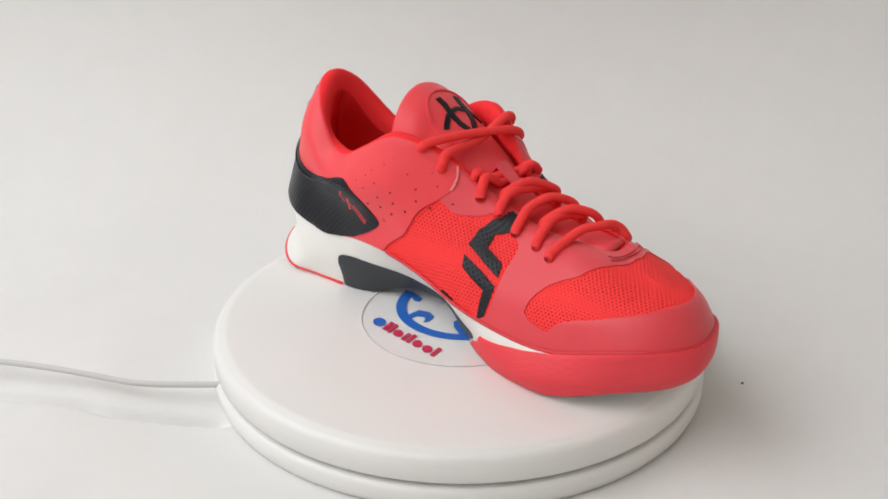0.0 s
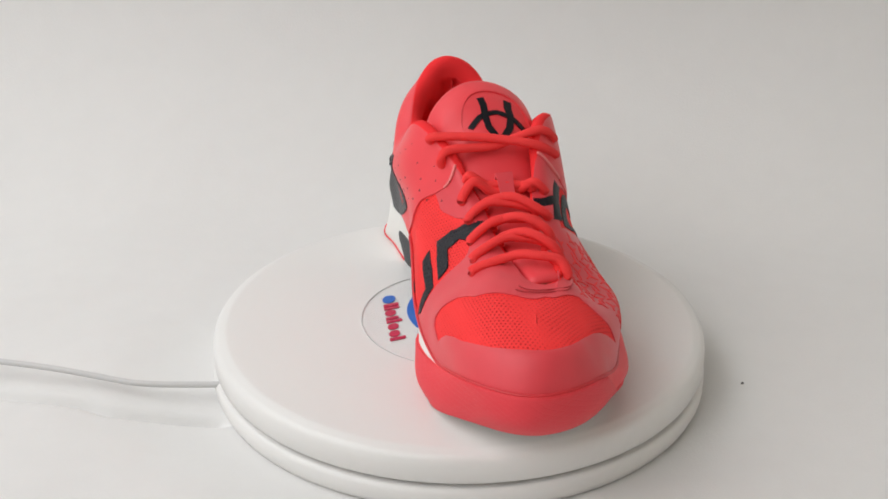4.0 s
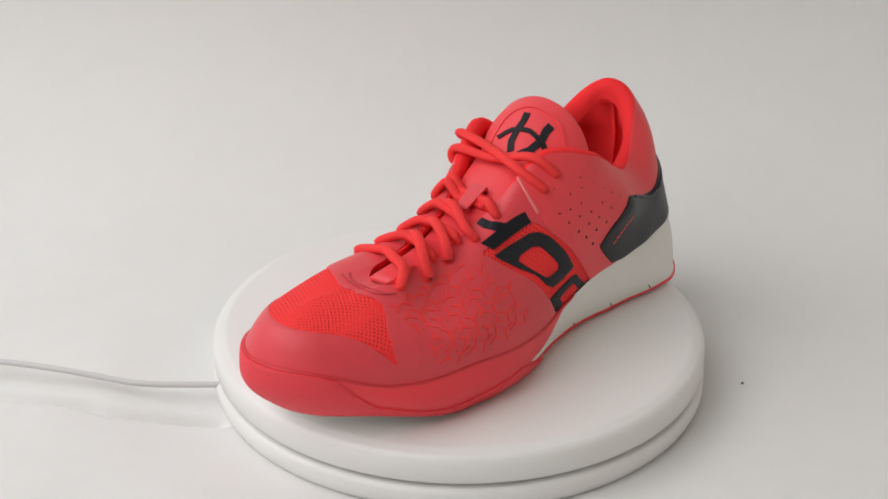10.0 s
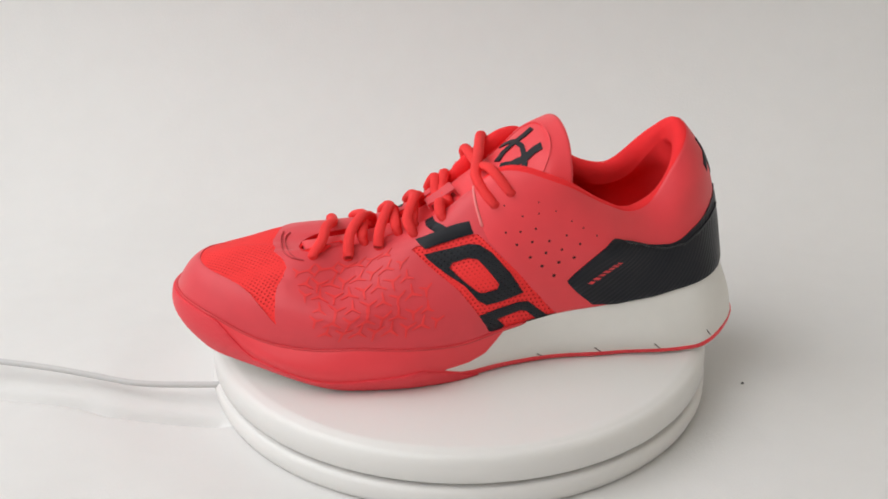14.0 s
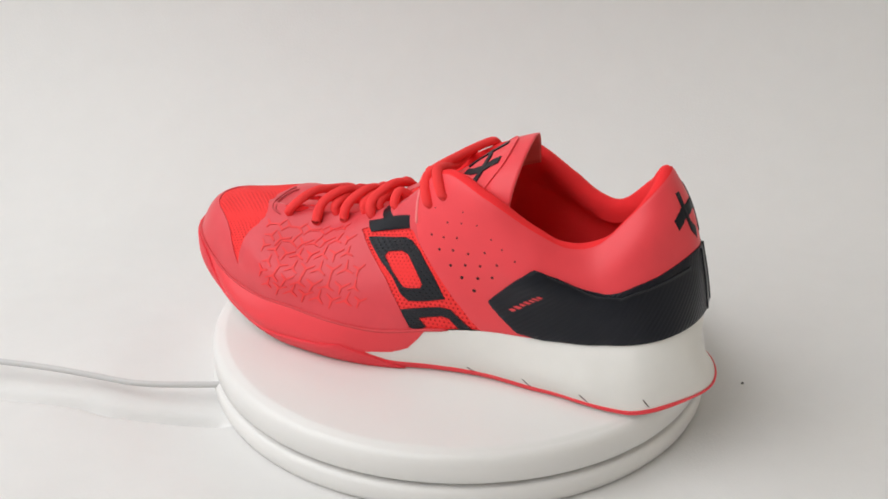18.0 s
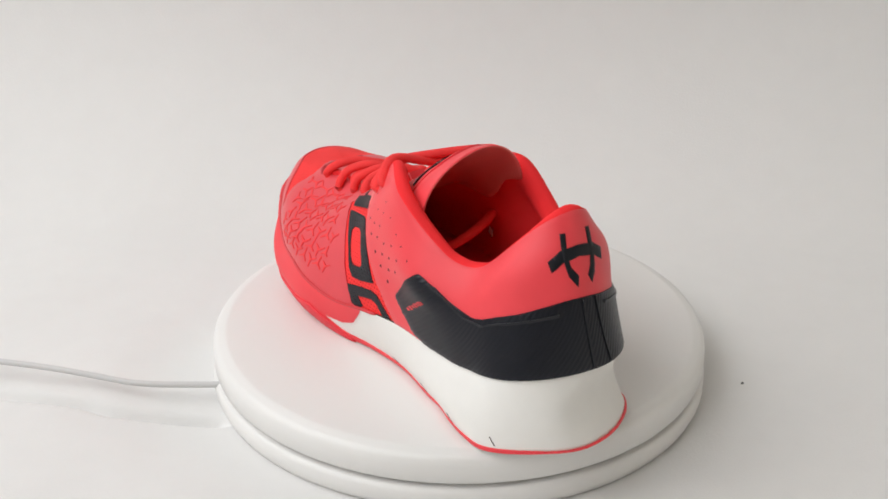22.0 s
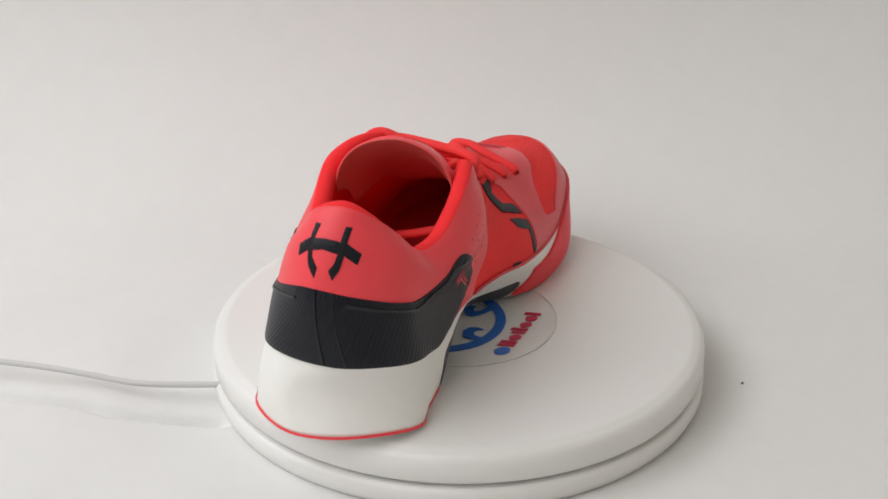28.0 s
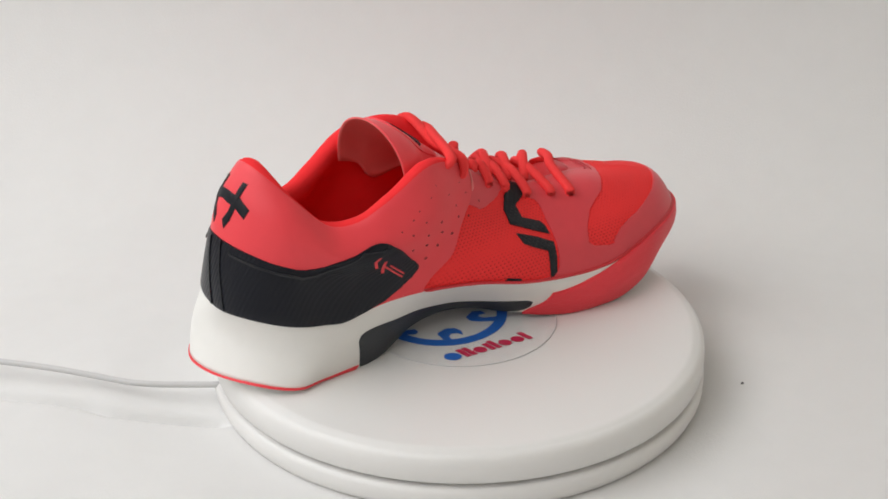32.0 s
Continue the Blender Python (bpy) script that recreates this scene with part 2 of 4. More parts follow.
LEVELS["low"] = dict(xh=124.4, xt=-131.3, yh=-25.0, yt=-1.5, zh=61.5, zt=52.1, rh=36.0, rt=62.0,
        yl=(-49.1, -55.7, -58.5, -60.9, -62.2, -62.8, -61.2, -61.1, -59.6, -58.8, -57.1, -48.3, -34.7), ym=(1.8, 8.6, 9.8, 12.0, 14.2, 16.5, 18.1, 22.8, 26.6, 26.9, 30.6, 31.7, 27.9),
        zl=(60.8, 59.7, 55.0, 49.7, 48.3, 47.8, 46.0, 43.2, 41.1, 38.2, 38.3, 37.0, 41.1), zm=(62.1, 61.0, 57.1, 52.7, 51.1, 50.2, 48.9, 46.1, 44.0, 39.3, 38.1, 37.5, 42.3))
LEVELS["high"] = dict(xh=115.0, xt=-121.9, yh=-25.0, yt=-0.4, zh=92.5, zt=55.4, rh=34.0, rt=60.0,
        yl=(-40.5, -47.1, -51.9, -57.3, -61.7, -65.2, -62.3, -56.2, -47.2, -44.2, -39.0, -35.8, -25.1), ym=(-5.6, 4.5, 9.5, 14.5, 18.1, 21.0, 21.5, 12.6, 7.4, 10.3, 16.2, 17.4, 11.5),
        zl=(86.0, 79.5, 71.5, 62.5, 60.5, 61.5, 68.6, 70.7, 63.5, 55.8, 49.2, 52.4, 54.8), zm=(87.0, 80.5, 72.0, 64.0, 62.0, 63.5, 70.9, 69.7, 63.5, 56.8, 55.3, 57.8, 59.4))
LEVELS["rim"] = dict(xh=106.6, xt=-84.5, yh=-21.5, yt=-16.7, zh=104.9, zt=59.5, rh=17.0, rt=14.0, rz=0.02,
        yl=(-44.0, -42.0, -42.0, -48.0, -52.5, -55.6, -57.0, -43.5, -30.7, -27.5, -25.0, -27.5, -27.7), ym=(-2.0, -3.0, 0.0, 5.0, 10.0, 13.6, 14.5, 5.5, -4.8, -5.3, -7.1, -6.5, -6.9),
        zl=(134.0, 102.9, 89.2, 75.5, 74.0, 80.0, 94.2, 98.0, 75.7, 64.8, 61.7, 62.1, 61.1), zm=(134.0, 102.9, 88.8, 76.0, 76.0, 83.0, 96.0, 88.8, 72.7, 63.6, 61.5, 62.2, 61.9))
SOLE = ("ground", "belly", "feather")
UPPER = ("feather", "low", "high", "rim")


def smooth_table(x, xs, ys):
    """Cubic Hermite through a table with falling xs."""
    xs, ys = -np.asarray(xs, float), np.asarray(ys, float)
    x = np.clip(-np.asarray(x, float), xs[0], xs[-1])
    d = np.diff(ys) / np.diff(xs)
    m = np.concatenate([[d[0]], (d[:-1] + d[1:]) / 2, [d[-1]]])
    i = np.clip(np.searchsorted(xs, x) - 1, 0, len(xs) - 2)
    h = xs[i + 1] - xs[i]
    t = (x - xs[i]) / h
    return ((2 * t**3 - 3 * t**2 + 1) * ys[i] + (t**3 - 2 * t**2 + t) * h * m[i]
            + (-2 * t**3 + 3 * t**2) * ys[i + 1] + (t**3 - t**2) * h * m[i + 1])


def loop(level, phi):
    """Points of one level; phi 0 at the heel, 0.5 at the toe, 0 to 0.5 on the lateral side."""
    L = LEVELS[level]
    phi = np.asarray(phi, float) % 1.0
    a = 2 * np.pi * phi
    c = np.cos(a)
    x = (L["xh"] + L["xt"]) / 2 + (L["xh"] - L["xt"]) / 2 * c
    lat = phi <= 0.5
    y = np.where(lat, smooth_table(x, STX, L["yl"]), smooth_table(x, STX, L["ym"]))
    z = np.where(lat, smooth_table(x, STX, L["zl"]), smooth_table(x, STX, L["zm"]))
    dh, dt = np.clip(1 - (L["xh"] - x) / L["rh"], 0, 1), np.clip(1 - (x - L["xt"]) / L["rt"], 0, 1)
    dz = np.clip(1 - (L["xh"] - x) / L.get("rz", L["rh"]), 0, 1)
    cap = np.sqrt(np.clip(1 - dh**2.2, 0, 1)) * np.sqrt(np.clip(1 - dt**2.2, 0, 1))
    yc = np.where(c > 0, L["yh"], L["yt"])
    y = yc + (y - yc) * cap
    z = z + (L["zh"] - z) * dz**2 * (3 - 2 * dz)
    z = z + (L["zt"] - z) * dt**2 * (3 - 2 * dt)
    return np.stack([x, y, z], -1)


def skin(levels, phi, h):
    """Points on the skin through several levels; h runs from 0 to the number of levels less one."""
    P = np.stack([loop(n, phi) for n in levels])
    h = np.clip(np.asarray(h, float), 0, len(levels) - 1)
    n = len(levels)
    C = P[1:] - P[:-1]
    L = np.linalg.norm(C, axis=-1, keepdims=True) + 1e-6
    C = C / L
    D = np.empty_like(P)
    D[1:-1] = (C[:-1] * L[1:] + C[1:] * L[:-1]) / (L[1:] + L[:-1])
    D[0], D[-1] = 1.5 * C[0] - D[1] / 2, 1.5 * C[-1] - D[-2] / 2
    i = np.clip(np.floor(h).astype(int), 0, n - 2)
    t = (h - i)[..., None]
    k = np.arange(P.shape[1])
    return ((2 * t**3 - 3 * t**2 + 1) * P[i, k] + (t**3 - 2 * t**2 + t) * D[i, k] * L[i, k]
            + (-2 * t**3 + 3 * t**2) * P[i + 1, k] + (t**3 - t**2) * D[i + 1, k] * L[i, k])


# ---- end of shoe surface ----
def grid_skin(levels, nphi, nh):
    phis, hs = np.arange(nphi) / nphi, np.linspace(0, len(levels) - 1, nh)
    verts = np.concatenate([skin(levels, phis, np.full(nphi, h)) for h in hs]) / 1000
    faces = [(j * nphi + i, j * nphi + (i + 1) % nphi, (j + 1) * nphi + (i + 1) % nphi, (j + 1) * nphi + i)
             for j in range(nh - 1) for i in range(nphi)]
    return verts, faces


def skin_frame(levels, phi, h):
    """Point, outward normal and upward tangent on the skin."""
    phi, h = np.asarray(phi, float), np.asarray(h, float)
    top = len(levels) - 1
    e = 0.002
    p0 = skin(levels, phi, h)
    dp = skin(levels, phi + e, h) - skin(levels, phi - e, h)
    dh = skin(levels, phi, np.minimum(h + 0.02, top)) - skin(levels, phi, np.maximum(h - 0.02, 0))
    n = np.cross(dh, dp)
    n /= np.linalg.norm(n, axis=-1, keepdims=True) + 1e-9
    up = dh / (np.linalg.norm(dh, axis=-1, keepdims=True) + 1e-9)
    return (p0 - n * 1.4 if levels is UPPER else p0 - n * 0.4), n, up


SU, SH = 560.0, 30.0             # rough millimetres per unit of phi and of h


def inside(pts, poly):
    x, y = pts[:, 0], pts[:, 1]
    px, py = poly[:, 0], poly[:, 1]
    qx, qy = np.roll(px, -1), np.roll(py, -1)
    hit = ((py[None] > y[:, None]) != (qy[None] > y[:, None]))
    with np.errstate(divide="ignore", invalid="ignore"):
        xx = (qx - px)[None] * (y[:, None] - py[None]) / (qy - py)[None] + px[None]
    return ((hit & (x[:, None] < xx)).sum(1) % 2) == 1


def outline(points, rounds=1, step=1.6, keep=()):
    """A closed outline in rough millimetres, its corners cut round, then cut into short edges."""
    p = np.array(points, float) * (SU, SH)
    for _ in range(rounds):
        q = np.roll(p, -1, 0)
        w = 0.22
        p = np.stack([p * (1 - w) + q * w, p * w + q * (1 - w)], 1).reshape(-1, 2)
    out = []
    for a, b in zip(p, np.roll(p, -1, 0)):
        n = max(1, int(np.linalg.norm(b - a) / step))
        out += [a + (b - a) * k / n for k in range(n)]
    return np.array(out)


def patch(name, outer, mat, parent, lift, thick, holes=(), levels=UPPER, rounds=1, step=1.6, cell=3.2, label="", top=None):
    """A thin piece that lies on the skin, its outline given in (phi, h)."""
    loops = [outline(outer, rounds, step)] + [outline(hh, max(1, rounds), step) for hh in holes]
    lim = (len(levels) - 1) * SH
    for lp in loops:
        lp[:, 1] = np.clip(lp[:, 1], 0, lim)
    pts, edges = [], []
    for lp in loops:
        b = len(pts)
        pts += [tuple(q) for q in lp]
        edges += [(b + k, b + (k + 1) % len(lp)) for k in range(len(lp))]
    edge = np.array(pts)
    lo, hi = edge.min(0), edge.max(0)
    gx, gy = np.meshgrid(np.arange(lo[0] + cell / 2, hi[0], cell), np.arange(lo[1] + cell / 2, hi[1], cell))
    gx = gx + (np.arange(gx.shape[0]) % 2)[:, None] * cell / 2
    g = np.stack([gx.ravel(), gy.ravel()], -1)
    ok = inside(g, loops[0])
    for lp in loops[1:]:
        ok &= ~inside(g, lp)
    g = g[ok]
    if len(g):
        d = np.concatenate([np.sqrt(((c[:, None] - edge[None]) ** 2).sum(-1)).min(1) for c in np.array_split(g, 1 + len(g) // 400)])
        g = g[d > cell * 0.35]
    allp = [Vector(q) for q in pts] + [Vector(q) for q in g]
    vs, _, fs, *_ = delaunay_2d_cdt(allp, edges, [], 0, 0.02)
    v2 = np.array([tuple(q) for q in vs])
    cen = np.array([v2[list(f)].mean(0) for f in fs])
    good = inside(cen, loops[0])
    for lp in loops[1:]:
        good &= ~inside(cen, lp)
    fs = [tuple(f) for f, k in zip(fs, good) if k]
    count = {}
    for f in fs:
        for a, b in zip(f, f[1:] + f[:1]):
            key = (min(a, b), max(a, b))
            count.setdefault(key, []).append((a, b))
    rim_edges = [e[0] for e in count.values() if len(e) == 1]
    on_rim = np.zeros(len(v2), bool)
    for a, b in rim_edges:
        on_rim[a] = on_rim[b] = True
    p0, n, _ = skin_frame(levels, v2[:, 0] / SU, v2[:, 1] / SH)
    height = np.where(on_rim, lift - 0.3 * thick, lift)
    verts = p0 + n * height[:, None]
    low = p0 + n * (lift - thick)
    used = sorted({a for e in rim_edges for a in e})
    index = {a: len(verts) + k for k, a in enumerate(used)}
    index2 = {a: len(verts) + len(used) + k for k, a in enumerate(used)}
    verts = np.concatenate([verts, verts[used], low[used]]) / 1000
    faces = fs + [(index[a], index[b], index2[b], index2[a]) for a, b in rim_edges]
    ob = link_mesh(name, verts, faces, mat, parent, label)
    uv = ob.data.uv_layers.new(name="flat")
    flat = np.concatenate([v2, v2[used], v2[used]])
    li = np.zeros(len(ob.data.loops), int)
    ob.data.loops.foreach_get("vertex_index", li)
    uv.data.foreach_set("uv", (flat[li] / 10).ravel())
    return ob


def strip(points, width, levels=UPPER):
    """The outline of a band of that many rough millimetres along a line in (phi, h)."""
    p = np.array(points, float) * (SU, SH)
    t = np.gradient(p, axis=0)
    t /= np.linalg.norm(t, axis=1, keepdims=True)
    n = np.stack([-t[:, 1], t[:, 0]], -1) * width / 2
    return [tuple(q) for q in np.concatenate([p + n, (p - n)[::-1]]) / (SU, SH)]


def tube(points, radius, mat, name, parent, flat=1.0, seg=10, sub=6, label="", upright=(0, 0, 1)):
    """A round or flattened cord along a smooth line through points in millimetres."""
    p = np.array(points, float)
    q = np.concatenate([[2 * p[0] - p[1]], p, [2 * p[-1] - p[-2]]])
    line = []
    for i in range(1, len(q) - 2):
        for k in range(sub):
            t = k / sub
            a, b, c, d = q[i - 1:i + 3]
            line.append(0.5 * (2 * b + (c - a) * t + (2 * a - 5 * b + 4 * c - d) * t**2 + (3 * b - a - 3 * c + d) * t**3))
    line.append(p[-1])
    line = np.array(line)
    tan = np.gradient(line, axis=0)
    tan /= np.linalg.norm(tan, axis=1, keepdims=True)
    side = np.cross(tan, np.array(upright, float))
    side /= np.linalg.norm(side, axis=1, keepdims=True) + 1e-9
    nor = np.cross(side, tan)
    verts, faces = [], []
    m = len(line)
    for i in range(m):
        r = radius * (0.55 if i in (0, m - 1) else 1.0)
        for k in range(seg):
            a = 2 * math.pi * k / seg
            verts.append((line[i] + side[i] * math.cos(a) * r + nor[i] * math.sin(a) * r * flat) / 1000)
    for i in range(m - 1):
        for k in range(seg):
            a, b = i * seg + k, i * seg + (k + 1) % seg
            faces.append((a, b, b + seg, a + seg))
    faces += [tuple(range(seg)), tuple(range((m - 1) * seg, m * seg))]
    return link_mesh(name, verts, faces, mat, parent, label)


# ---- the shoe ----
shoe = new("shoe")
tagged(shoe, "red and black indoor sports shoe with white midsole, on the turntable", "shoe")


def fabric_upper():
    nphi, nh = 240, 46
    v, f = grid_skin(UPPER, nphi, nh)
    v = np.concatenate([skin_frame(UPPER, np.arange(nphi) / nphi, np.full(nphi, h))[0] for h in np.linspace(0, 3, nh)]) / 1000
    ob = link_mesh("upper", v, f, MESHRED, shoe, "bright red knitted mesh")
    uv = ob.data.uv_layers.new(name="flat")
    yy = v[:, 1] + 0.014
    flat = np.stack([v[:, 0] * 100, (yy + np.tanh(yy / 0.012) * (0.062 - v[:, 2])) * 88], -1)
    li = np.zeros(len(ob.data.loops), int)
    ob.data.loops.foreach_get("vertex_index", li)
    uv.data.foreach_set("uv", flat[li].ravel())
    return ob


fabric_upper()

QUARTER_LAT = [(0.2780, 3.000), (0.2765, 2.950), (0.2655, 2.600), (0.2560, 2.267), (0.2490, 1.938), (0.2362, 1.461), (0.2233, 0.912), (0.2124, 0.275), (0.2060, 0.000)]
QUARTER_MED = [(0.8020, 0.000), (0.7987, 0.256), (0.7856, 0.740), (0.7759, 1.179), (0.7732, 1.645), (0.7570, 2.050), (0.7490, 2.267), (0.7390, 2.650), (0.7310, 2.950), (0.7300, 3.000)]


def soften(line, passes=10):
    """An open line, cut into even short steps and smoothed; its ends stay."""
    p = np.array(line, float)
    t = np.concatenate([[0], np.cumsum(np.linalg.norm(np.diff(p * (560, 30), axis=0), axis=1))])
    u = np.linspace(0, t[-1], 44)
    p = np.stack([np.interp(u, t, p[:, 0]), np.interp(u, t, p[:, 1])], -1)
    for _ in range(passes):
        p[1:-1] = (p[:-2] + 2 * p[1:-1] + p[2:]) / 4
    return [tuple(v) for v in p]


QUARTER_LAT, QUARTER_MED = soften(QUARTER_LAT), soften(QUARTER_MED)


def smooth_leather():
    """The quarter: smooth leather round the heel from one lace row to the other."""
    heel_low = [(p, 0.0) for p in np.linspace(0.18, -0.18, 13)]
    heel_top = [(p, 3.0) for p in np.linspace(-0.27, 0.27, 19)]
    outer = QUARTER_LAT + heel_low + [(p - 1, h) for p, h in QUARTER_MED] + heel_top
    patch("quarter", outer, LEATHER, shoe, 1.5, 1.5, rounds=0, cell=3.6, label="smooth red synthetic leather quarter")


WINDOW_LAT = [(0.3032, 2.312), (0.2798, 2.178), (0.2577, 2.125), (0.2514, 1.983), (0.2343, 1.386), (0.2213, 0.828), (0.2104, 0.225), (0.2045, 0.000), (0.2260, 0.000), (0.2465, 0.000), (0.2524, 0.395), (0.2665, 1.126), (0.2797, 1.607), (0.2913, 2.046)]
WINDOW_MED = [(0.8090, 0.000), (0.7963, 0.463), (0.7796, 1.231), (0.7753, 1.824), (0.7638, 2.020), (0.7541, 1.905), (0.7487, 1.816), (0.7298, 2.031), (0.7157, 2.348), (0.6980, 2.132), (0.6951, 2.044), (0.6989, 1.595), (0.6992, 1.158), (0.7030, 0.664), (0.7075, 0.260), (0.7160, 0.000)]
TOE_WINDOW = [(0.6561, 0.524), (0.6777, 0.761), (0.6711, 1.290), (0.6577, 1.746), (0.6159, 2.254), (0.5751, 2.523), (0.5272, 2.688), (0.4766, 2.722), (0.4244, 2.407), (0.4024, 2.255), (0.3886, 2.051), (0.3909, 1.255), (0.3849, 0.619), (0.3811, 0.434), (0.3918, 0.626), (0.4109, 0.920), (0.4410, 0.985), (0.4820, 1.155), (0.5250, 1.215), (0.5740, 0.930), (0.6020, 0.946), (0.6389, 1.074), (0.6544, 0.712)]


def fused_overlay():
    """The matt film over the forefoot, with its windows of open mesh."""
    outer = [(0.206, 0.0)] + QUARTER_LAT[::-1][1:] + [(p, 3.0) for p in np.linspace(0.30, 0.70, 24)] + QUARTER_MED[::-1] + [(p, 0.0) for p in np.linspace(0.79, 0.21, 34)]
    patch("overlay", outer, OVERLAY, shoe, 0.8, 0.8, holes=(WINDOW_LAT, WINDOW_MED, TOE_WINDOW), rounds=0, cell=3.4, label="matt dull red fused film overlay")


smooth_leather()
fused_overlay()

# heel counter and its ribs
COUNTER = [(0.2030, 1.000), (0.1880, 1.470), (0.1706, 2.185), (0.1660, 2.300), (0.1466, 2.120), (0.1280, 1.570), (0.1198, 1.275), (0.1098, 1.140), (0.0880, 1.105), (0.0548, 1.245), (0.0280, 1.325),
           (-0.0010, 1.335), (-0.0220, 1.295), (-0.0530, 1.200), (-0.0850, 1.050), (-0.1045, 1.000), (-0.1175, 1.215), (-0.1290, 1.865), (-0.1470, 2.270), (-0.1570, 2.315), (-0.1650, 2.150), (-0.1860, 1.310), (-0.1965, 0.985), (-0.1970, 0.815), (-0.1850, 0.390), (-0.167, 0.0),
           (-0.12, 0.0), (-0.06, 0.0), (0.0, 0.0), (0.06, 0.0), (0.12, 0.0), (0.181, 0.0), (0.1950, 0.525), (0.2029, 0.925)]
counter = patch("heel_counter", COUNTER, CARBON, shoe, 2.3, 1.2, rounds=1, cell=3.2, label="black moulded heel counter with fine ribs")
patch("ridge", strip([(0.1580, 2.195), (0.1420, 1.940), (0.1270, 1.330), (0.1120, 0.980), (0.0900, 0.970), (0.0600, 1.075), (0.0400, 1.130)], 1.2), RIDGE, counter, 3.3, 1.2, rounds=0)
patch("ridge", strip([(-0.1620, 2.030), (-0.1440, 2.100), (-0.1300, 1.550), (-0.1180, 0.975), (-0.1055, 0.875), (-0.0850, 0.910), (-0.0520, 1.065), (-0.0310, 1.140)], 1.2), RIDGE, counter, 3.3, 1.2, rounds=0)
for ph in (0.006, -0.0165):
    patch("heel_rib", strip([(ph, 0.03), (ph, 0.5), (ph, 0.9), (ph, 1.30)], 1.6), GLOSSBLACK, counter, 3.2, 1.2, rounds=0)

# printed forms on the lateral side
H_BAR = [(0.3030, 2.470), (0.2826, 2.385), (0.2640, 2.325), (0.2590, 2.120), (0.2743, 2.115), (0.2890, 2.140), (0.2960, 2.300)]
H_LEG = [(0.3135, 2.975), (0.3075, 2.980), (0.2950, 2.690), (0.2771, 2.330), (0.2855, 2.350), (0.3030, 2.720)]
RING_OUT = [(0.2889, 2.052), (0.2741, 2.008), (0.2609, 1.991), (0.2548, 1.928), (0.2474, 1.741), (0.2380, 1.357), (0.2301, 0.920), (0.2426, 0.826), (0.2523, 0.813), (0.2577, 0.963), (0.2653, 1.279), (0.2741, 1.541)]
RING_IN = [(0.2742, 1.723), (0.2575, 1.747), (0.2500, 1.434), (0.2438, 1.118), (0.2558, 1.084), (0.2592, 1.156), (0.2666, 1.407)]
HOOK = [(0.2560, 0.577), (0.2453, 0.637), (0.2326, 0.674), (0.2261, 0.612), (0.2189, 0.301), (0.2115, 0.000), (0.2187, 0.000), (0.2261, 0.337), (0.2304, 0.413), (0.2438, 0.354), (0.2383, 0.090), (0.2402, 0.029), (0.2465, 0.029)]
patch("printed_bar", H_BAR, PRINT, shoe, 1.0, 0.5, rounds=0, step=1.0, cell=2.2, label="black printed bar")
patch("printed_leg", H_LEG, PRINT, shoe, 1.0, 0.5, rounds=0, step=1.0, cell=2.2, label="black printed bar")
patch("printed_ring", RING_OUT, PRINTKNIT, shoe, 0.6, 0.5, holes=(RING_IN,), rounds=0, step=1.0, cell=2.2, label="black printed open block")
patch("printed_hook", HOOK, PRINTKNIT, shoe, 0.6, 0.5, rounds=0, step=1.0, cell=2.2, label="black printed bent bar")
# printed forms on the medial side
S_UP = [(0.7308, 1.489), (0.7155, 1.357), (0.7021, 1.251), (0.7030, 1.453), (0.7049, 1.528), (0.7185, 1.610), (0.7174, 1.883), (0.7025, 2.179), (0.6885, 2.458), (0.6780, 2.808), (0.6883, 2.850), (0.7016, 2.547), (0.7199, 2.123), (0.7292, 1.788)]
S_LOW = [(0.7295, 1.304), (0.7273, 1.082), (0.7100, 0.834), (0.7164, 0.045), (0.7120, 0.026), (0.7051, 0.666), (0.7021, 1.077), (0.7138, 1.207)]
patch("printed_stripe", S_UP, PRINTKNIT, shoe, 1.0, 0.9, rounds=0, step=1.0, cell=2.2, label="black printed stepped stripe")
patch("printed_stripe", S_LOW, PRINTKNIT, shoe, 0.6, 0.5, rounds=0, step=1.0, cell=2.2, label="black printed stepped stripe")
patch("printed_stripe", [(0.7487, 0.02), (0.7457, 0.13), (0.737, 0.10), (0.737, 0.02)], PRINT, shoe, 0.6, 0.5, rounds=0, step=1.0, cell=2.2, label="black printed stripe end")
# small red bars on the counter
for k in range(7):
    a, b = (0.1885 - 0.0225 * k / 6.6, 0.80 + 0.63 * k / 6.6), (0.1885 - 0.0225 * (k + 0.62) / 6.6, 0.80 + 0.63 * (k + 0.62) / 6.6)
    patch("red_bar", strip([a, ((a[0] + b[0]) / 2, (a[1] + b[1]) / 2), b], 2.6 if k % 2 else 2.0), REDPRINT, counter, 2.5, 0.4, rounds=0, step=0.8)
MEDIAL_BARS = (((-0.1581, 1.8), (-0.1567, 1.6), 1.3), ((-0.1564, 1.633), (-0.1629, 1.233), 1.2), ((-0.166, 1.5), (-0.1693, 0.967), 1.3), ((-0.1679, 1.267), (-0.1739, 1.067), 1.0), ((-0.1729, 1.233), (-0.1854, 0.8), 0.9), ((-0.1737, 1.067), (-0.1843, 0.7), 0.9))
for a, b, w in MEDIAL_BARS:
    patch("red_bar", strip([a, ((a[0] + b[0]) / 2, (a[1] + b[1]) / 2), b], w), REDPRINT, counter, 2.5, 0.4, rounds=0, step=0.8)


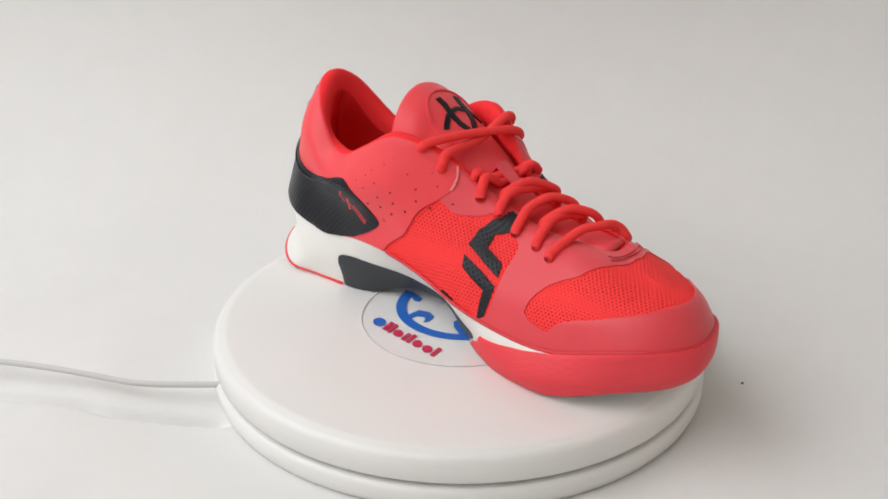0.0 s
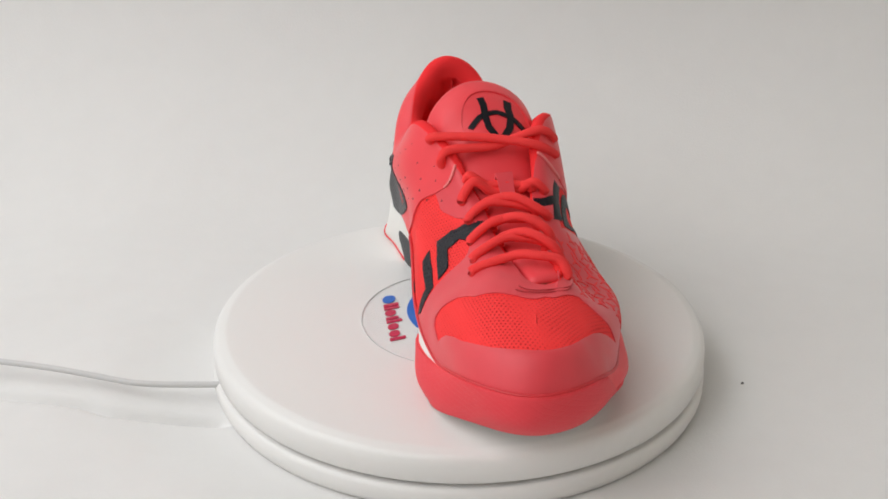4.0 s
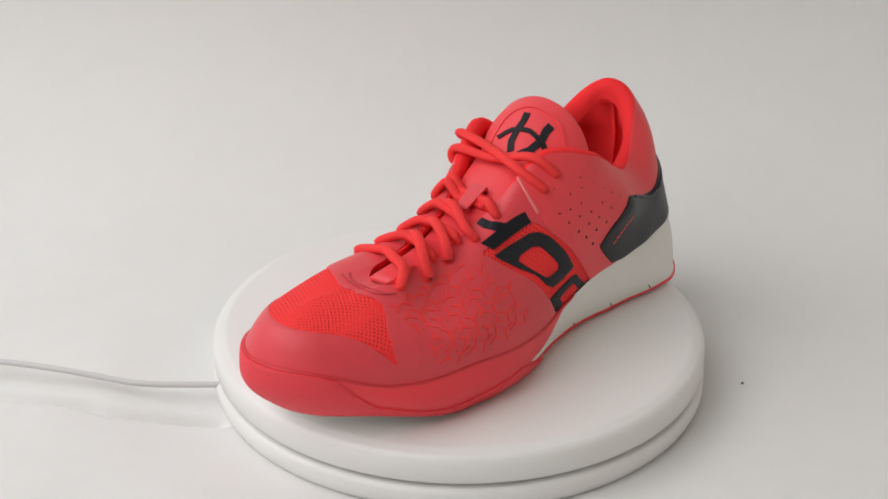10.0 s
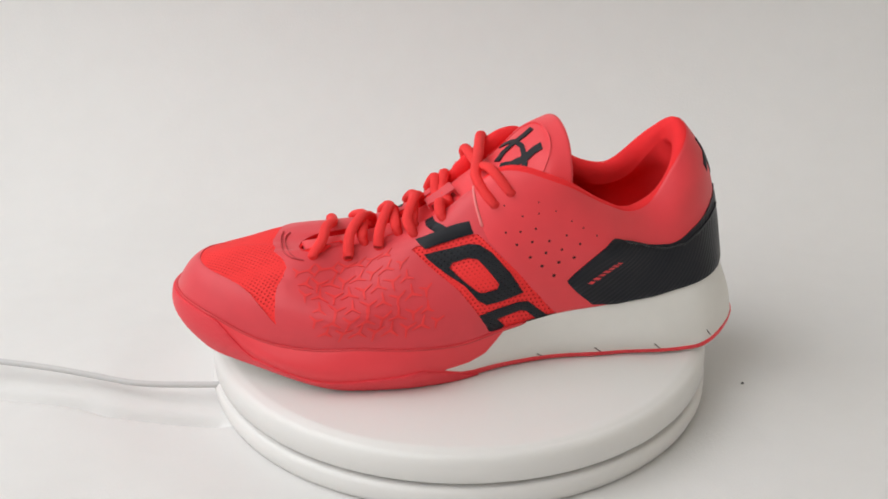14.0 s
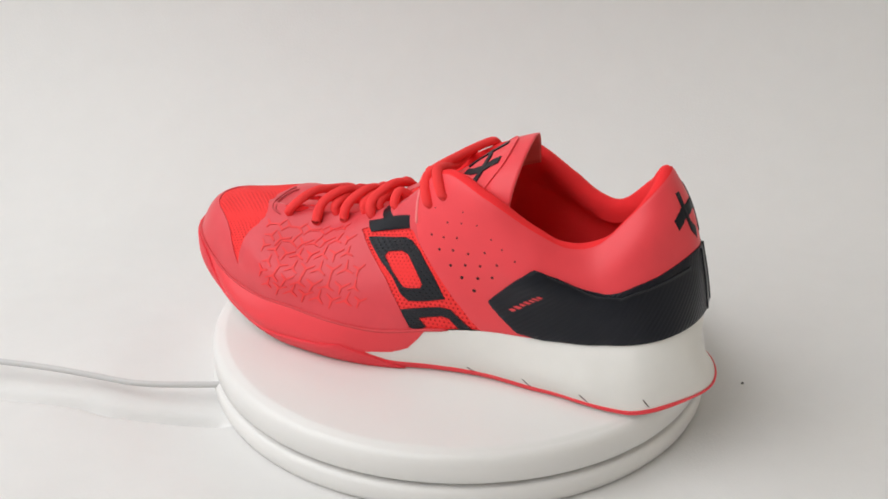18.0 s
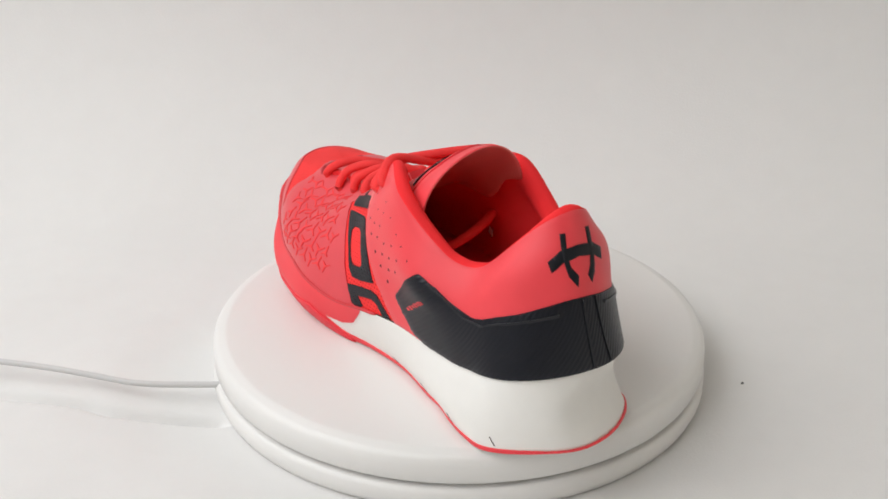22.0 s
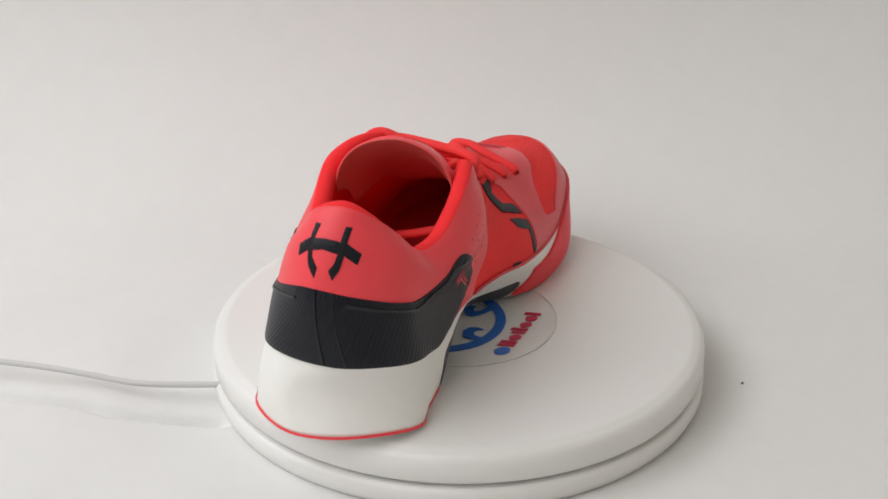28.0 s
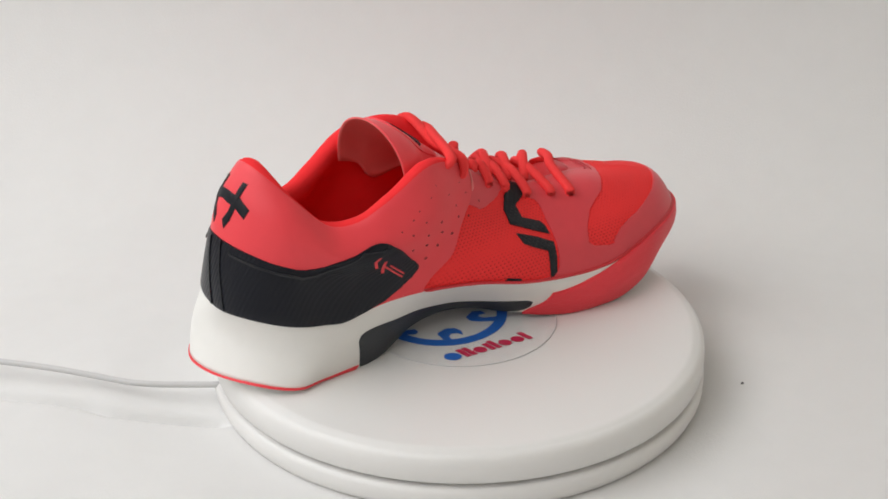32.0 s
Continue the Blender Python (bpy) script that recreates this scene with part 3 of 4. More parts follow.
def heel_emblem():
    """Two upright strokes and one arched cross stroke, in black."""
    for line in ([(0.0222, 2.445), (0.0250, 2.050), (0.0252, 1.835), (0.0216, 1.685), (0.0076, 1.545)], [(-0.0254, 2.435), (-0.0250, 1.985), (-0.0248, 1.800), (-0.0216, 1.650), (-0.0142, 1.530)],
                 [(0.0497, 1.760), (0.0311, 1.890), (0.0000, 1.950), (-0.0295, 1.875), (-0.0463, 1.740)]):
        patch("emblem_stroke", strip(line, 4.8), PRINT, shoe, 1.95, 0.6, rounds=0, step=1.0, cell=2.0, label="black raised stroke")


heel_emblem()

PERF_LAT = [(0.2457, 2.476), (0.2265, 2.601), (0.2325, 2.327), (0.2235, 2.414), (0.2135, 2.513), (0.2399, 2.059), (0.2312, 2.066), (0.2224, 2.137), (0.2326, 1.837), (0.2233, 1.891), (0.2128, 1.930), (0.2250, 1.599), (0.2151, 1.676), (0.2048, 1.761), (0.2185, 1.409), (0.2078, 1.463), (0.2117, 1.175), (0.2011, 2.403), (0.1921, 2.337), (0.2023, 2.094), (0.1816, 2.261), (0.1929, 1.964), (0.1975, 1.581)]
PERF_MED = [(0.7863, 2.617), (0.7950, 2.487), (0.8074, 2.421), (0.7787, 2.322), (0.7606, 2.464), (0.7595, 2.223), (0.7428, 2.474), (0.8138, 2.345), (0.8246, 2.271), (0.8053, 2.112), (0.7747, 2.062), (0.7922, 1.900), (0.8167, 2.028), (0.8030, 1.733), (0.7743, 1.820), (0.7499, 1.997), (0.7642, 1.761), (0.7901, 1.637), (0.8122, 1.475), (0.8008, 1.442), (0.7805, 1.522), (0.7911, 1.339), (0.7982, 1.080)]


def perforations(spots, size):
    """Small punched holes: dark discs on the leather, their shade put into the colour."""
    for ph, h in spots:
        p0, n, up = skin_frame(UPPER, [ph], [h])
        p0, n, up = p0[0], n[0], up[0]
        side = np.cross(n, up)
        r = size * (0.45 + 0.7 * min(1, max(0, (2.5 - h) / 1.2)))
        verts, faces = [], []
        for rr, zz in ((0.0, 1.53), (r * 0.98, 1.56)):
            for k in range(10):
                a = 2 * math.pi * k / 10
                verts.append((p0 + n * zz + (side * math.cos(a) + up * math.sin(a)) * max(rr, 0.01)) / 1000)
        faces = [(k, (k + 1) % 10, 10 + (k + 1) % 10, 10 + k) for k in range(10)]
        link_mesh("perforation", verts, faces, HOLE, shoe)


perforations(PERF_LAT, 0.78)
perforations(PERF_MED, 0.68)


def three_armed_marks():
    """Three-armed cut-outs in the film on the lateral forefoot; the bright knit shows in them."""
    a = np.array([[(0.3817, 2.088), (0.3537, 2.334), (0.3164, 2.426)], [(0.3678, 1.308), (0.3258, 1.481), (0.2892, 1.531)], [(0.3547, 0.460), (0.3159, 0.424), (0.2805, 0.560)]])

    def at(u, v):
        bu, bv = np.array([(1 - u) * (1 - 2 * u), 4 * u * (1 - u), u * (2 * u - 1)]), np.array([(1 - v) * (1 - 2 * v), 4 * v * (1 - v), v * (2 * v - 1)])
        return np.einsum("i,j,ijk->k", bv, bu, a)

    rng = random.Random(4)
    for r in range(6):
        for c in range(8):
            u, v = (c + 0.5 * (r % 2) + 0.15) / 7.8, (r + 0.2) / 5.6
            if u > 1.0 or v > 1.02:
                continue
            o = at(u, v)
            e = 0.004
            su = np.linalg.norm(skin(UPPER, [o[0] + e], [o[1]]) - skin(UPPER, [o[0] - e], [o[1]])) / (2 * e)
            sv = np.linalg.norm(skin(UPPER, [o[0]], [o[1] + 0.05]) - skin(UPPER, [o[0]], [o[1] - 0.05])) / 0.1
            o = o * (su, sv)
            t0 = math.pi / 2 if (r + c) % 2 else -math.pi / 2
            size = 4.7 * (1.0 if 0 < c < 7 else 0.8)
            pts = []
            for k in range(3):
                t = t0 + 2 * math.pi * k / 3 + rng.uniform(-0.12, 0.12)
                d, n = np.array((math.cos(t), math.sin(t))), np.array((-math.sin(t), math.cos(t)))
                w = 0.46
                pts += [o + d * 0.5 - n * w * 1.1, o + d * size - n * w * 0.7, o + d * size + n * w * 0.7]
                t2 = t + math.pi / 3
                pts.append(o + np.array((math.cos(t2), math.sin(t2))) * 0.9)
            patch("knit_mark", [tuple(q / (su, sv)) for q in pts], MARK, shoe, 1.32, 0.65, rounds=0, step=1.4, cell=2.5)


three_armed_marks()


def collar_lining():
    """Padded roll on the collar, then the inside of the shoe down to the insole."""
    nphi = 200
    ph = np.arange(nphi) / nphi
    p3, n3, u3 = skin_frame(UPPER, ph, np.full(nphi, 3.0))
    w = np.clip((p3[:, 0] + 14) / 16, 0, 1)
    w = (w * w * (3 - 2 * w))[:, None]

    def level(n):
        """The outward direction, turned level."""
        n = n * (1, 1, 0.0)
        return n / (np.linalg.norm(n, axis=1, keepdims=True) + 1e-6)
    out = level(skin_frame(UPPER, ph, np.full(nphi, 2.6))[1])
    up = np.array((0, 0, 1.0))
    full = np.interp(p3[:, 0], (0, 30, 60, 95), (0.66, 0.86, 0.95, 0.80))[:, None]
    rows = [p3 + n3 * (0.2 + 0.8 * w) - u3 * 1.0, p3 + n3 * (0.2 + 1.0 * w) + u3 * 0.4 * w]
    for o, z in ((-0.3, 1.2), (-1.7, 1.8), (-3.6, 1.7), (-5.4, 0.8), (-6.9, -0.9), (-7.4, -4.2), (-6.6, -8.5)):
        rows.append(p3 + out * (o * w * full - 0.35 * (1 - w) * min(4, -o)) + up * (z * w + 0.35 * min(z, 0) * (1 - w)))
    pad = rows[-1]
    back = np.interp(p3[:, 0], (62, 92), (0.0, 1.0))[:, None]
    for h, d in ((2.3, 6.6), (2.0, 6.0), (1.5, 5.5), (0.8, 5.0), (0.3, 5.5), (0.08, 8.0)):
        p0, n, _ = skin_frame(UPPER, ph, np.full(nphi, h))
        q = p0 - level(n) * (d * full if h < 1.9 else 2.2 + (d * full - 2.2) * w)
        over = ((q - pad) * out).sum(1, keepdims=True)
        q = q - out * np.clip(over - (2.5 - h) * 3.0, 0, None) * back
        rows.append(np.where(q[:, 2:3] > rows[-1][:, 2:3] - 0.5, rows[-1] - up * 0.5, q))
    k = len(rows)
    verts = np.concatenate(rows) / 1000
    faces = [(j * nphi + i, j * nphi + (i + 1) % nphi, (j + 1) * nphi + (i + 1) % nphi, (j + 1) * nphi + i) for j in range(k - 1) for i in range(nphi)]
    link_mesh("lining", verts, faces, LINING, shoe, "padded bright red textile collar and lining")
    floor_pts = rows[-1].copy()
    cen = floor_pts.mean(0)
    v2 = np.concatenate([floor_pts, (floor_pts - cen) * (0.5, 0.5, 0.8) + cen, [cen]]) / 1000
    f2 = [(i, (i + 1) % nphi, nphi + (i + 1) % nphi, nphi + i) for i in range(nphi)] + [(nphi + i, nphi + (i + 1) % nphi, 2 * nphi) for i in range(nphi)]
    link_mesh("insole", v2, f2, INSOLE, shoe, "red textile insole")


collar_lining()

# ---- tongue ----
TS = (-82, -45, -20, 0, 20.2, 32.2, 42.5)
TZ = (58.3, 60.5, 69.0, 82, 97.3, 105.7, 111.2)
TW = (8, 10, 12.5, 19.5, 27.8, 29.5, 31.3)
TDROP = (2, 3, 4, 8, 27, 25, 27)
TBACK = (0, 0, 0, 0, -1, -3.9, -3.7)


def tongue_bend(s, turn):
    """s along the tongue from 0 (toe end) to 1 (top), turn across it from -90 to 90 degrees, in radians; it leans to the lateral side."""
    key = -np.linspace(0, 1, 7)

    def tab(v):
        return smooth_table(-s, key, v)
    w = np.sin(turn)
    x = tab(TS) + tab(TBACK) * w**2
    slim = 1 - 0.16 * np.clip((s - 0.45) / 0.2, 0, 1) * (w > 0)
    y, z = tab(TW) * w * slim, -tab(TDROP) * (1 - np.cos(turn))
    lean = 0.15 * np.clip((s - 0.35) / 0.4, 0, 1)
    c, q = np.cos(lean), np.sin(lean)
    return np.stack([x, -18.0 - 4.6 * np.clip((s - 0.3) / 0.4, 0, 1) + y * c - z * q, tab(TZ) + y * q + z * c], -1)


def tongue_point(s, w, side=0.0):
    """w: across, as a share of the half width; side: millimetres above the middle layer."""
    s, w = np.asarray(s, float), np.asarray(w, float)
    turn = np.arcsin(np.clip(w, -1, 1))
    e = 0.01
    ds = tongue_bend(np.minimum(s + e, 1), turn) - tongue_bend(np.maximum(s - e, 0), turn)
    n = np.cross(ds, tongue_bend(s, turn + e) - tongue_bend(s, turn - e))
    n /= np.linalg.norm(n, axis=-1, keepdims=True) + 1e-9
    n = np.where(n[..., 2:3] < -0.3, -n, n)
    return tongue_bend(s, turn) + n * np.broadcast_to(np.asarray(side, float), s.shape)[..., None]


def make_tongue():
    ns, nw = 44, 31
    ww = np.sin(np.linspace(-1, 1, nw) * math.pi / 2)
    layers = []
    for sgn in (1, 0, -1):
        rows = []
        for i in range(ns):
            s = i / (ns - 1)
            th = 0.5 + 1.6 * np.clip(1 - np.abs(ww) ** 8, 0, 1) * min(1.0, (1 - s) * 6)
            rows.append(tongue_point(np.full(nw, s), ww, th * (1.0, 0.0, -0.7)[1 - sgn]))
        layers.append(np.concatenate(rows) / 1000)
    m = ns * nw
    sheet = [(i * nw + k, i * nw + k + 1, (i + 1) * nw + k + 1, (i + 1) * nw + k) for i in range(ns - 1) for k in range(nw - 1)]
    ring = [k for k in range(nw)] + [i * nw + nw - 1 for i in range(1, ns)] + [(ns - 1) * nw + k for k in range(nw - 2, -1, -1)] + [i * nw for i in range(ns - 2, 0, -1)]
    edge = [(a, b, m + b, m + a) for a, b in zip(ring, ring[1:] + ring[:1])]
    top = link_mesh("tongue", np.concatenate(layers[:2]), sheet + edge, LEATHER, shoe, "padded red tongue with a black emblem")
    link_mesh("tongue_lining", np.concatenate([layers[2], layers[1]]), sheet + edge, TONGUELINING, top, "dull dark red inner face")
    return top


tongue = make_tongue()


def tongue_strip(name, line, width, lift, thick, mat):
    """A band on the tongue along a line in (s, w)."""
    p = np.array(line, float)
    q = []
    for a, b in zip(p, p[1:]):
        q += [a + (b - a) * k / 5 for k in range(5)]
    q = np.array(q + [p[-1]])
    sc = np.array((135.0, 25.0))
    t = np.gradient(q * sc, axis=0)
    t /= np.linalg.norm(t, axis=1, keepdims=True)
    n = np.stack([-t[:, 1], t[:, 0]], -1) * width / 2 / sc
    rows = [q + n, q + n, q - n, q - n]
    lifts = [lift - thick, lift, lift, lift - thick]
    verts = np.concatenate([tongue_point(r[:, 0], r[:, 1], np.full(len(r), l)) for r, l in zip(rows, lifts)]) / 1000
    k = len(q)
    faces = [(j * k + i, j * k + i + 1, (j + 1) * k + i + 1, (j + 1) * k + i) for j in range(3) for i in range(k - 1)]
    faces += [(0, k, 2 * k, 3 * k), (k - 1, 2 * k - 1, 3 * k - 1, 4 * k - 1)]
    return link_mesh(name, verts, faces, mat, tongue, smooth=False)


MID = -0.085
for side in (1, -1):
    line = [(0.815, 0.250), (0.755, 0.225), (0.690, 0.245), (0.635, 0.205), (0.600, 0.09)]
    tongue_strip("emblem_stroke", [(a, MID + side * b) for a, b in line], 3.2, 2.7, 0.9, PRINT)
tongue_strip("emblem_stroke", [(0.650, MID + 0.56), (0.690, MID + 0.33), (0.708, MID), (0.690, MID - 0.31), (0.655, MID - 0.52)], 3.2, 2.75, 0.95, PRINT)
tongue_strip("raised_line", soften([(0.60, 0.60), (0.70, 0.64), (0.80, 0.56), (0.875, 0.30), (0.885, MID), (0.875, -0.44), (0.80, -0.68), (0.70, -0.75), (0.60, -0.70)], 4), 1.7, 2.6, 0.9, LEATHER)
tongue_strip("lace_keeper", [(0.340, 0.04), (0.370, 0.04), (0.405, 0.04), (0.440, 0.04)], 11.5, 6.9, 1.2, OVERLAY)
for s0 in (0.339, 0.441):
    tongue_strip("keeper_foot", [(s0 - 0.005, 0.04), (s0, 0.04), (s0 + 0.005, 0.04)], 11.5, 6.7, 5.8, OVERLAY)

# small woven labels on the inner wall
def inner_label(x, y, z, w, h, mat, label):
    verts = [(px / 1000, py / 1000, pz / 1000) for py in (y, y + 0.6) for px, pz in ((x - w / 2, z - h / 2), (x + w / 2, z - h / 2 - 1), (x + w / 2, z + h / 2 - 1), (x - w / 2, z + h / 2))]
    faces = [(0, 1, 2, 3), (4, 7, 6, 5), (0, 4, 5, 1), (1, 5, 6, 2), (2, 6, 7, 3), (3, 7, 4, 0)]
    link_mesh("woven_label", verts, faces, mat, shoe, label, smooth=False)


inner_label(-1, 12.5, 58, 6, 2.6, PRINT, "black woven label inside")
inner_label(9, 12.5, 49, 2.6, 4, MIDSOLE, "small white woven label inside")

# ---- laces ----
EYE_LAT = [(0.3857, 2.467), (0.3571, 2.533), (0.3393, 2.700), (0.3107, 2.667), (0.2915, 2.724), (0.2536, 2.533), (0.2470, 2.700)]
EYE_MED = [(0.6607, 2.200), (0.6750, 2.267), (0.6964, 2.267), (0.7107, 2.400), (0.7250, 2.467), (0.7500, 2.667), (0.7600, 2.930)]


def eyelet(spot, lift):
    p0, n, _ = skin_frame(UPPER, [spot[0]], [spot[1]])
    return p0[0] + n[0] * lift


def rim_point(x, side, lift=3.0, inward=0.0, down=0.0):
    """A point over the edge of the lace gap at x; side: 1 medial, -1 lateral."""
    L = LEVELS["rim"]
    c = (x - (L["xh"] + L["xt"]) / 2) / ((L["xh"] - L["xt"]) / 2)
    turn = math.acos(max(-1.0, min(1.0, c))) / (2 * math.pi)
    p = skin(UPPER, [1 - turn if side > 0 else turn], [3.0])[0]
    return p + np.array((0, -side * inward, lift - down))


def cord(points, label=""):
    tube(points, 2.6, LACE, "lace", shoe, flat=0.82, label=label)


def cross_strand(spot, side, edge_x, tuck_x, rise, over=()):
    """A strand out of an eyelet, over its edge, across the gap and down under the other edge; side: that of the eyelet."""
    e0, e1 = eyelet(spot, -1.5), eyelet(spot, 2.1)
    near = rim_point(edge_x, side, 4.7, -0.5)
    far = rim_point(tuck_x, -side, 2.6, 1.2)
    mid = [np.array(q) for q in over] or [near * 0.5 + far * 0.5 + np.array((0.5, 0, rise))]
    cord([e0, e1, near] + mid + [far, rim_point(tuck_x + 1, -side, -2.5, 0.5)], "bright red round lace")


# the front bar, then pairs that cross: the lateral one of each pair lies on top
cord([eyelet(EYE_MED[0], -1.5), eyelet(EYE_MED[0], 2.2), rim_point(-66, 1, 4.0), rim_point(-71, 1, 5.5, 8.0), rim_point(-75, -1, 4.4), eyelet(EYE_LAT[0], 2.2), eyelet(EYE_LAT[0], -1.5)], "bright red round lace")
for k, (mx, mt, lx, lt) in enumerate(((-51, -56, -62, -47), (-38, -40, -48, -36), (-26, -32, -35, -23)), 1):
    cross_strand(EYE_MED[k], 1, mx, mt, 1.2)
    cross_strand(EYE_LAT[k], -1, lx, lt, 4.4)


def on_tongue(s, w, lift):
    return tongue_point([s], [w], np.array([lift]))[0]


# the pair that passes under the keeper
cross_strand(EYE_MED[4], 1, -14, -19, 0, [on_tongue(0.385, 0.50, 4.2), on_tongue(0.385, 0.04, 3.4), on_tongue(0.385, -0.45, 3.4)])
cross_strand(EYE_LAT[4], -1, -20, -9, 0, [on_tongue(0.395, -0.48, 5.2), on_tongue(0.408, 0.04, 4.6), on_tongue(0.415, 0.55, 4.0)])


def long_strand(a, over_a, over_b, b, rise):
    """One of the two long strands under the emblem: out of an eyelet, over both edges, into the other eyelet."""
    pa, pb = eyelet(a, 2.1), eyelet(b, 2.1)
    qa, qb = rim_point(over_a, 1, 2.8), rim_point(over_b, -1, 1.6, 1.5)
    mid = (qa + qb) / 2 + np.array((0, 0, rise))
    cord([eyelet(a, -1.5), pa, qa, mid, qb, pb, eyelet(b, -1.5)], "bright red round lace")


long_strand(EYE_MED[5], 4, 2, EYE_LAT[6], -3.0)
long_strand(EYE_MED[6], 13, -4, EYE_LAT[5], 1.5)
# lace ends tucked inside the shoe
cord([(10, -40, 42), (15, -29, 49), (19, -16, 54), (19, -4, 58), (15, 8, 61), (6, 15, 57)])
cord([(46, -26, 30), (49, -18, 38), (54, -10, 43), (59, -4, 43.5), (63, 0, 38), (63, 2, 30)])
# the pale cut edges at the front of the quarter
for line in (QUARTER_LAT[:13], QUARTER_MED[-12:]):
    tube([eyelet(q, 1.0) for q in line], 0.8, CUTEDGE, "cut_edge", shoe, seg=6, sub=2, label="pale pink cut edge")
# stitched loops in front of the laces
for off in (0.0, 2.0):
    e = []
    for k in range(15):
        a = math.pi * (k / 14 - 0.5)
        e.append((-86 - off - 5 * math.cos(a), -17 + (15 + off) * math.sin(a), 0))
    pts = []
    for ex, ey, _ in e:
        ph = np.linspace(0.35, 0.65, 61)
        best = None
        for h in np.linspace(2.3, 2.99, 24):
            q = skin(UPPER, ph, np.full(61, h))
            d = (q[:, 0] - ex) ** 2 + (q[:, 1] - ey) ** 2
            i = int(d.argmin())
            if best is None or d[i] < best[0]:
                best = (d[i], ph[i], h)
        pts.append(eyelet((best[1], best[2]), 1.3))
    for _ in range(6):
        pts = [pts[0]] + [(pts[k - 1] + pts[k] * 2 + pts[k + 1]) / 4 for k in range(1, len(pts) - 1)] + [pts[-1]]
    tube(pts, 0.34, STITCH, "stitching", shoe, seg=6, sub=3)

# ---- sole ----
v, f = grid_skin(SOLE, 240, 14)
v = np.concatenate([skin_frame(SOLE, np.arange(240) / 240, np.full(240, h))[0] for h in np.linspace(0, 2, 14)]) / 1000
f.append(tuple(range(239, -1, -1)))
midsole = link_mesh("midsole", v, f, MIDSOLE, shoe, "white foam midsole")
FORE = [(0.2383, 2.0), (0.2425, 1.65), (0.249, 1.21), (0.2594, 0.95), (0.276, 0.86), (0.268, 0.45), (0.262, 0.0)] + [(p, 0.0) for p in np.linspace(0.29, 0.71, 22)] + \
       [(0.7185, 0.0), (0.7195, 0.34), (0.7149, 1.365), (0.7065, 1.475), (0.6877, 1.724), (0.6664, 1.916), (0.650, 2.0)] + [(p, 2.0) for p in np.linspace(0.62, 0.26, 20)]
patch("forefoot_wall", FORE, RUBBER, shoe, 0.5, 0.5, levels=SOLE, rounds=0, cell=2.6, label="smooth red rubber forefoot wall")
RAND = [(0.262, 0.0), (0.275, 0.72), (0.288, 1.12), (0.30, 0.98), (0.33, 0.66), (0.37, 0.42), (0.398, 0.55), (0.408, 1.0), (0.416, 1.6), (0.424, 1.9), (0.44, 1.97)] + [(p, 1.97) for p in np.linspace(0.46, 0.64, 10)] + \
       [(0.6664, 1.88), (0.6877, 1.69), (0.7065, 1.44), (0.7149, 1.33), (0.7195, 0.34), (0.7185, 0.0)] + [(p, 0.0) for p in np.linspace(0.71, 0.28, 24)]
patch("outsole_rand", RAND, TREAD, shoe, 1.7, 1.4, levels=SOLE, rounds=0, cell=2.4, label="scored red rubber outsole wall")
HEEL_STRIP = [(p, 0.0) for p in np.linspace(-0.163, 0.262, 24)] + [(0.272, 0.50), (0.262, 0.34), (0.24, 0.26), (0.20, 0.24), (0.14, 0.18), (0.08, 0.11)] + [(p, 0.06) for p in np.linspace(0.05, -0.05, 6)] + [(p, 0.08) for p in np.linspace(-0.08, -0.14, 4)] + [(-0.163, 0.14)]
patch("outsole_edge", HEEL_STRIP, RUBBER, shoe, 0.7, 0.7, levels=SOLE, rounds=0, cell=2.6, label="thin red rubber outsole edge")
ph = np.linspace(0.225, 0.80, 150)
pu, nu, _ = skin_frame(UPPER, ph, np.zeros(150))
ps, nv, _ = skin_frame(SOLE, ph, np.full(150, 2.0))
tube(list((pu + nu * 0.3 + ps + nv * 0.2) / 2), 0.85, WELT, "welt", shoe, seg=8, sub=1, label="thin red seam bead")
SHANK = [(0.834, 0.02), (0.8371, 0.22), (0.8430, 0.70), (0.8481, 1.13), (0.8462, 1.35), (0.8364, 1.38), (0.8206, 1.29), (0.8034, 1.10), (0.79, 0.92), (0.7778, 0.74), (0.7660, 0.62), (0.7558, 0.56), (0.745, 0.66), (0.7362, 0.80), (0.7236, 0.94), (0.7205, 0.4), (0.723, 0.02), (0.75, 0.0), (0.78, 0.0), (0.81, 0.0)]
patch("arch_shank", SHANK, SHANKBLACK, shoe, 0.5, 0.5, levels=SOLE, rounds=1, cell=2.6, label="dark grey moulded arch shank")
# cut slits as thin dark strips, the shade in them painted
for ph, h0, h1 in ((0.2195, 0.24, 0.46), (0.1835, 0.24, 0.56), (0.1441, 0.22, 0.56), (0.095, 0.2, 0.48)):
    patch("slit", strip([(ph, h0), (ph + 0.0008, (h0 + h1) / 2), (ph + 0.0014, h1)], 0.6), HOLE, midsole, 0.12, 0.1, levels=SOLE, rounds=0, step=0.7)

# ---- sticker on the platter ----
sticker = new("sticker")
tagged(sticker, "round clear sticker with blue ring and crimson marks, on the platter", "sticker")
v, f = lathe([(0.0, 0.0), (0.0500, 0.0), (0.0503, 0.0001), (0.0501, 0.0002), (0.0, 0.0002)], 96)
link_mesh("film", v, f, FILM, sticker, "clear glossy film")


# thin pale grey ring, uneven in tone, round the film
v, f = lathe([(0.0499, 0.0), (0.0504, 0.0), (0.0504, 0.00035), (0.0499, 0.00035), (0.0499, 0.0)], 96)
link_mesh("film_edge", v, f, FILMEDGE, sticker, "thin pale grey ring round the edge of the film")


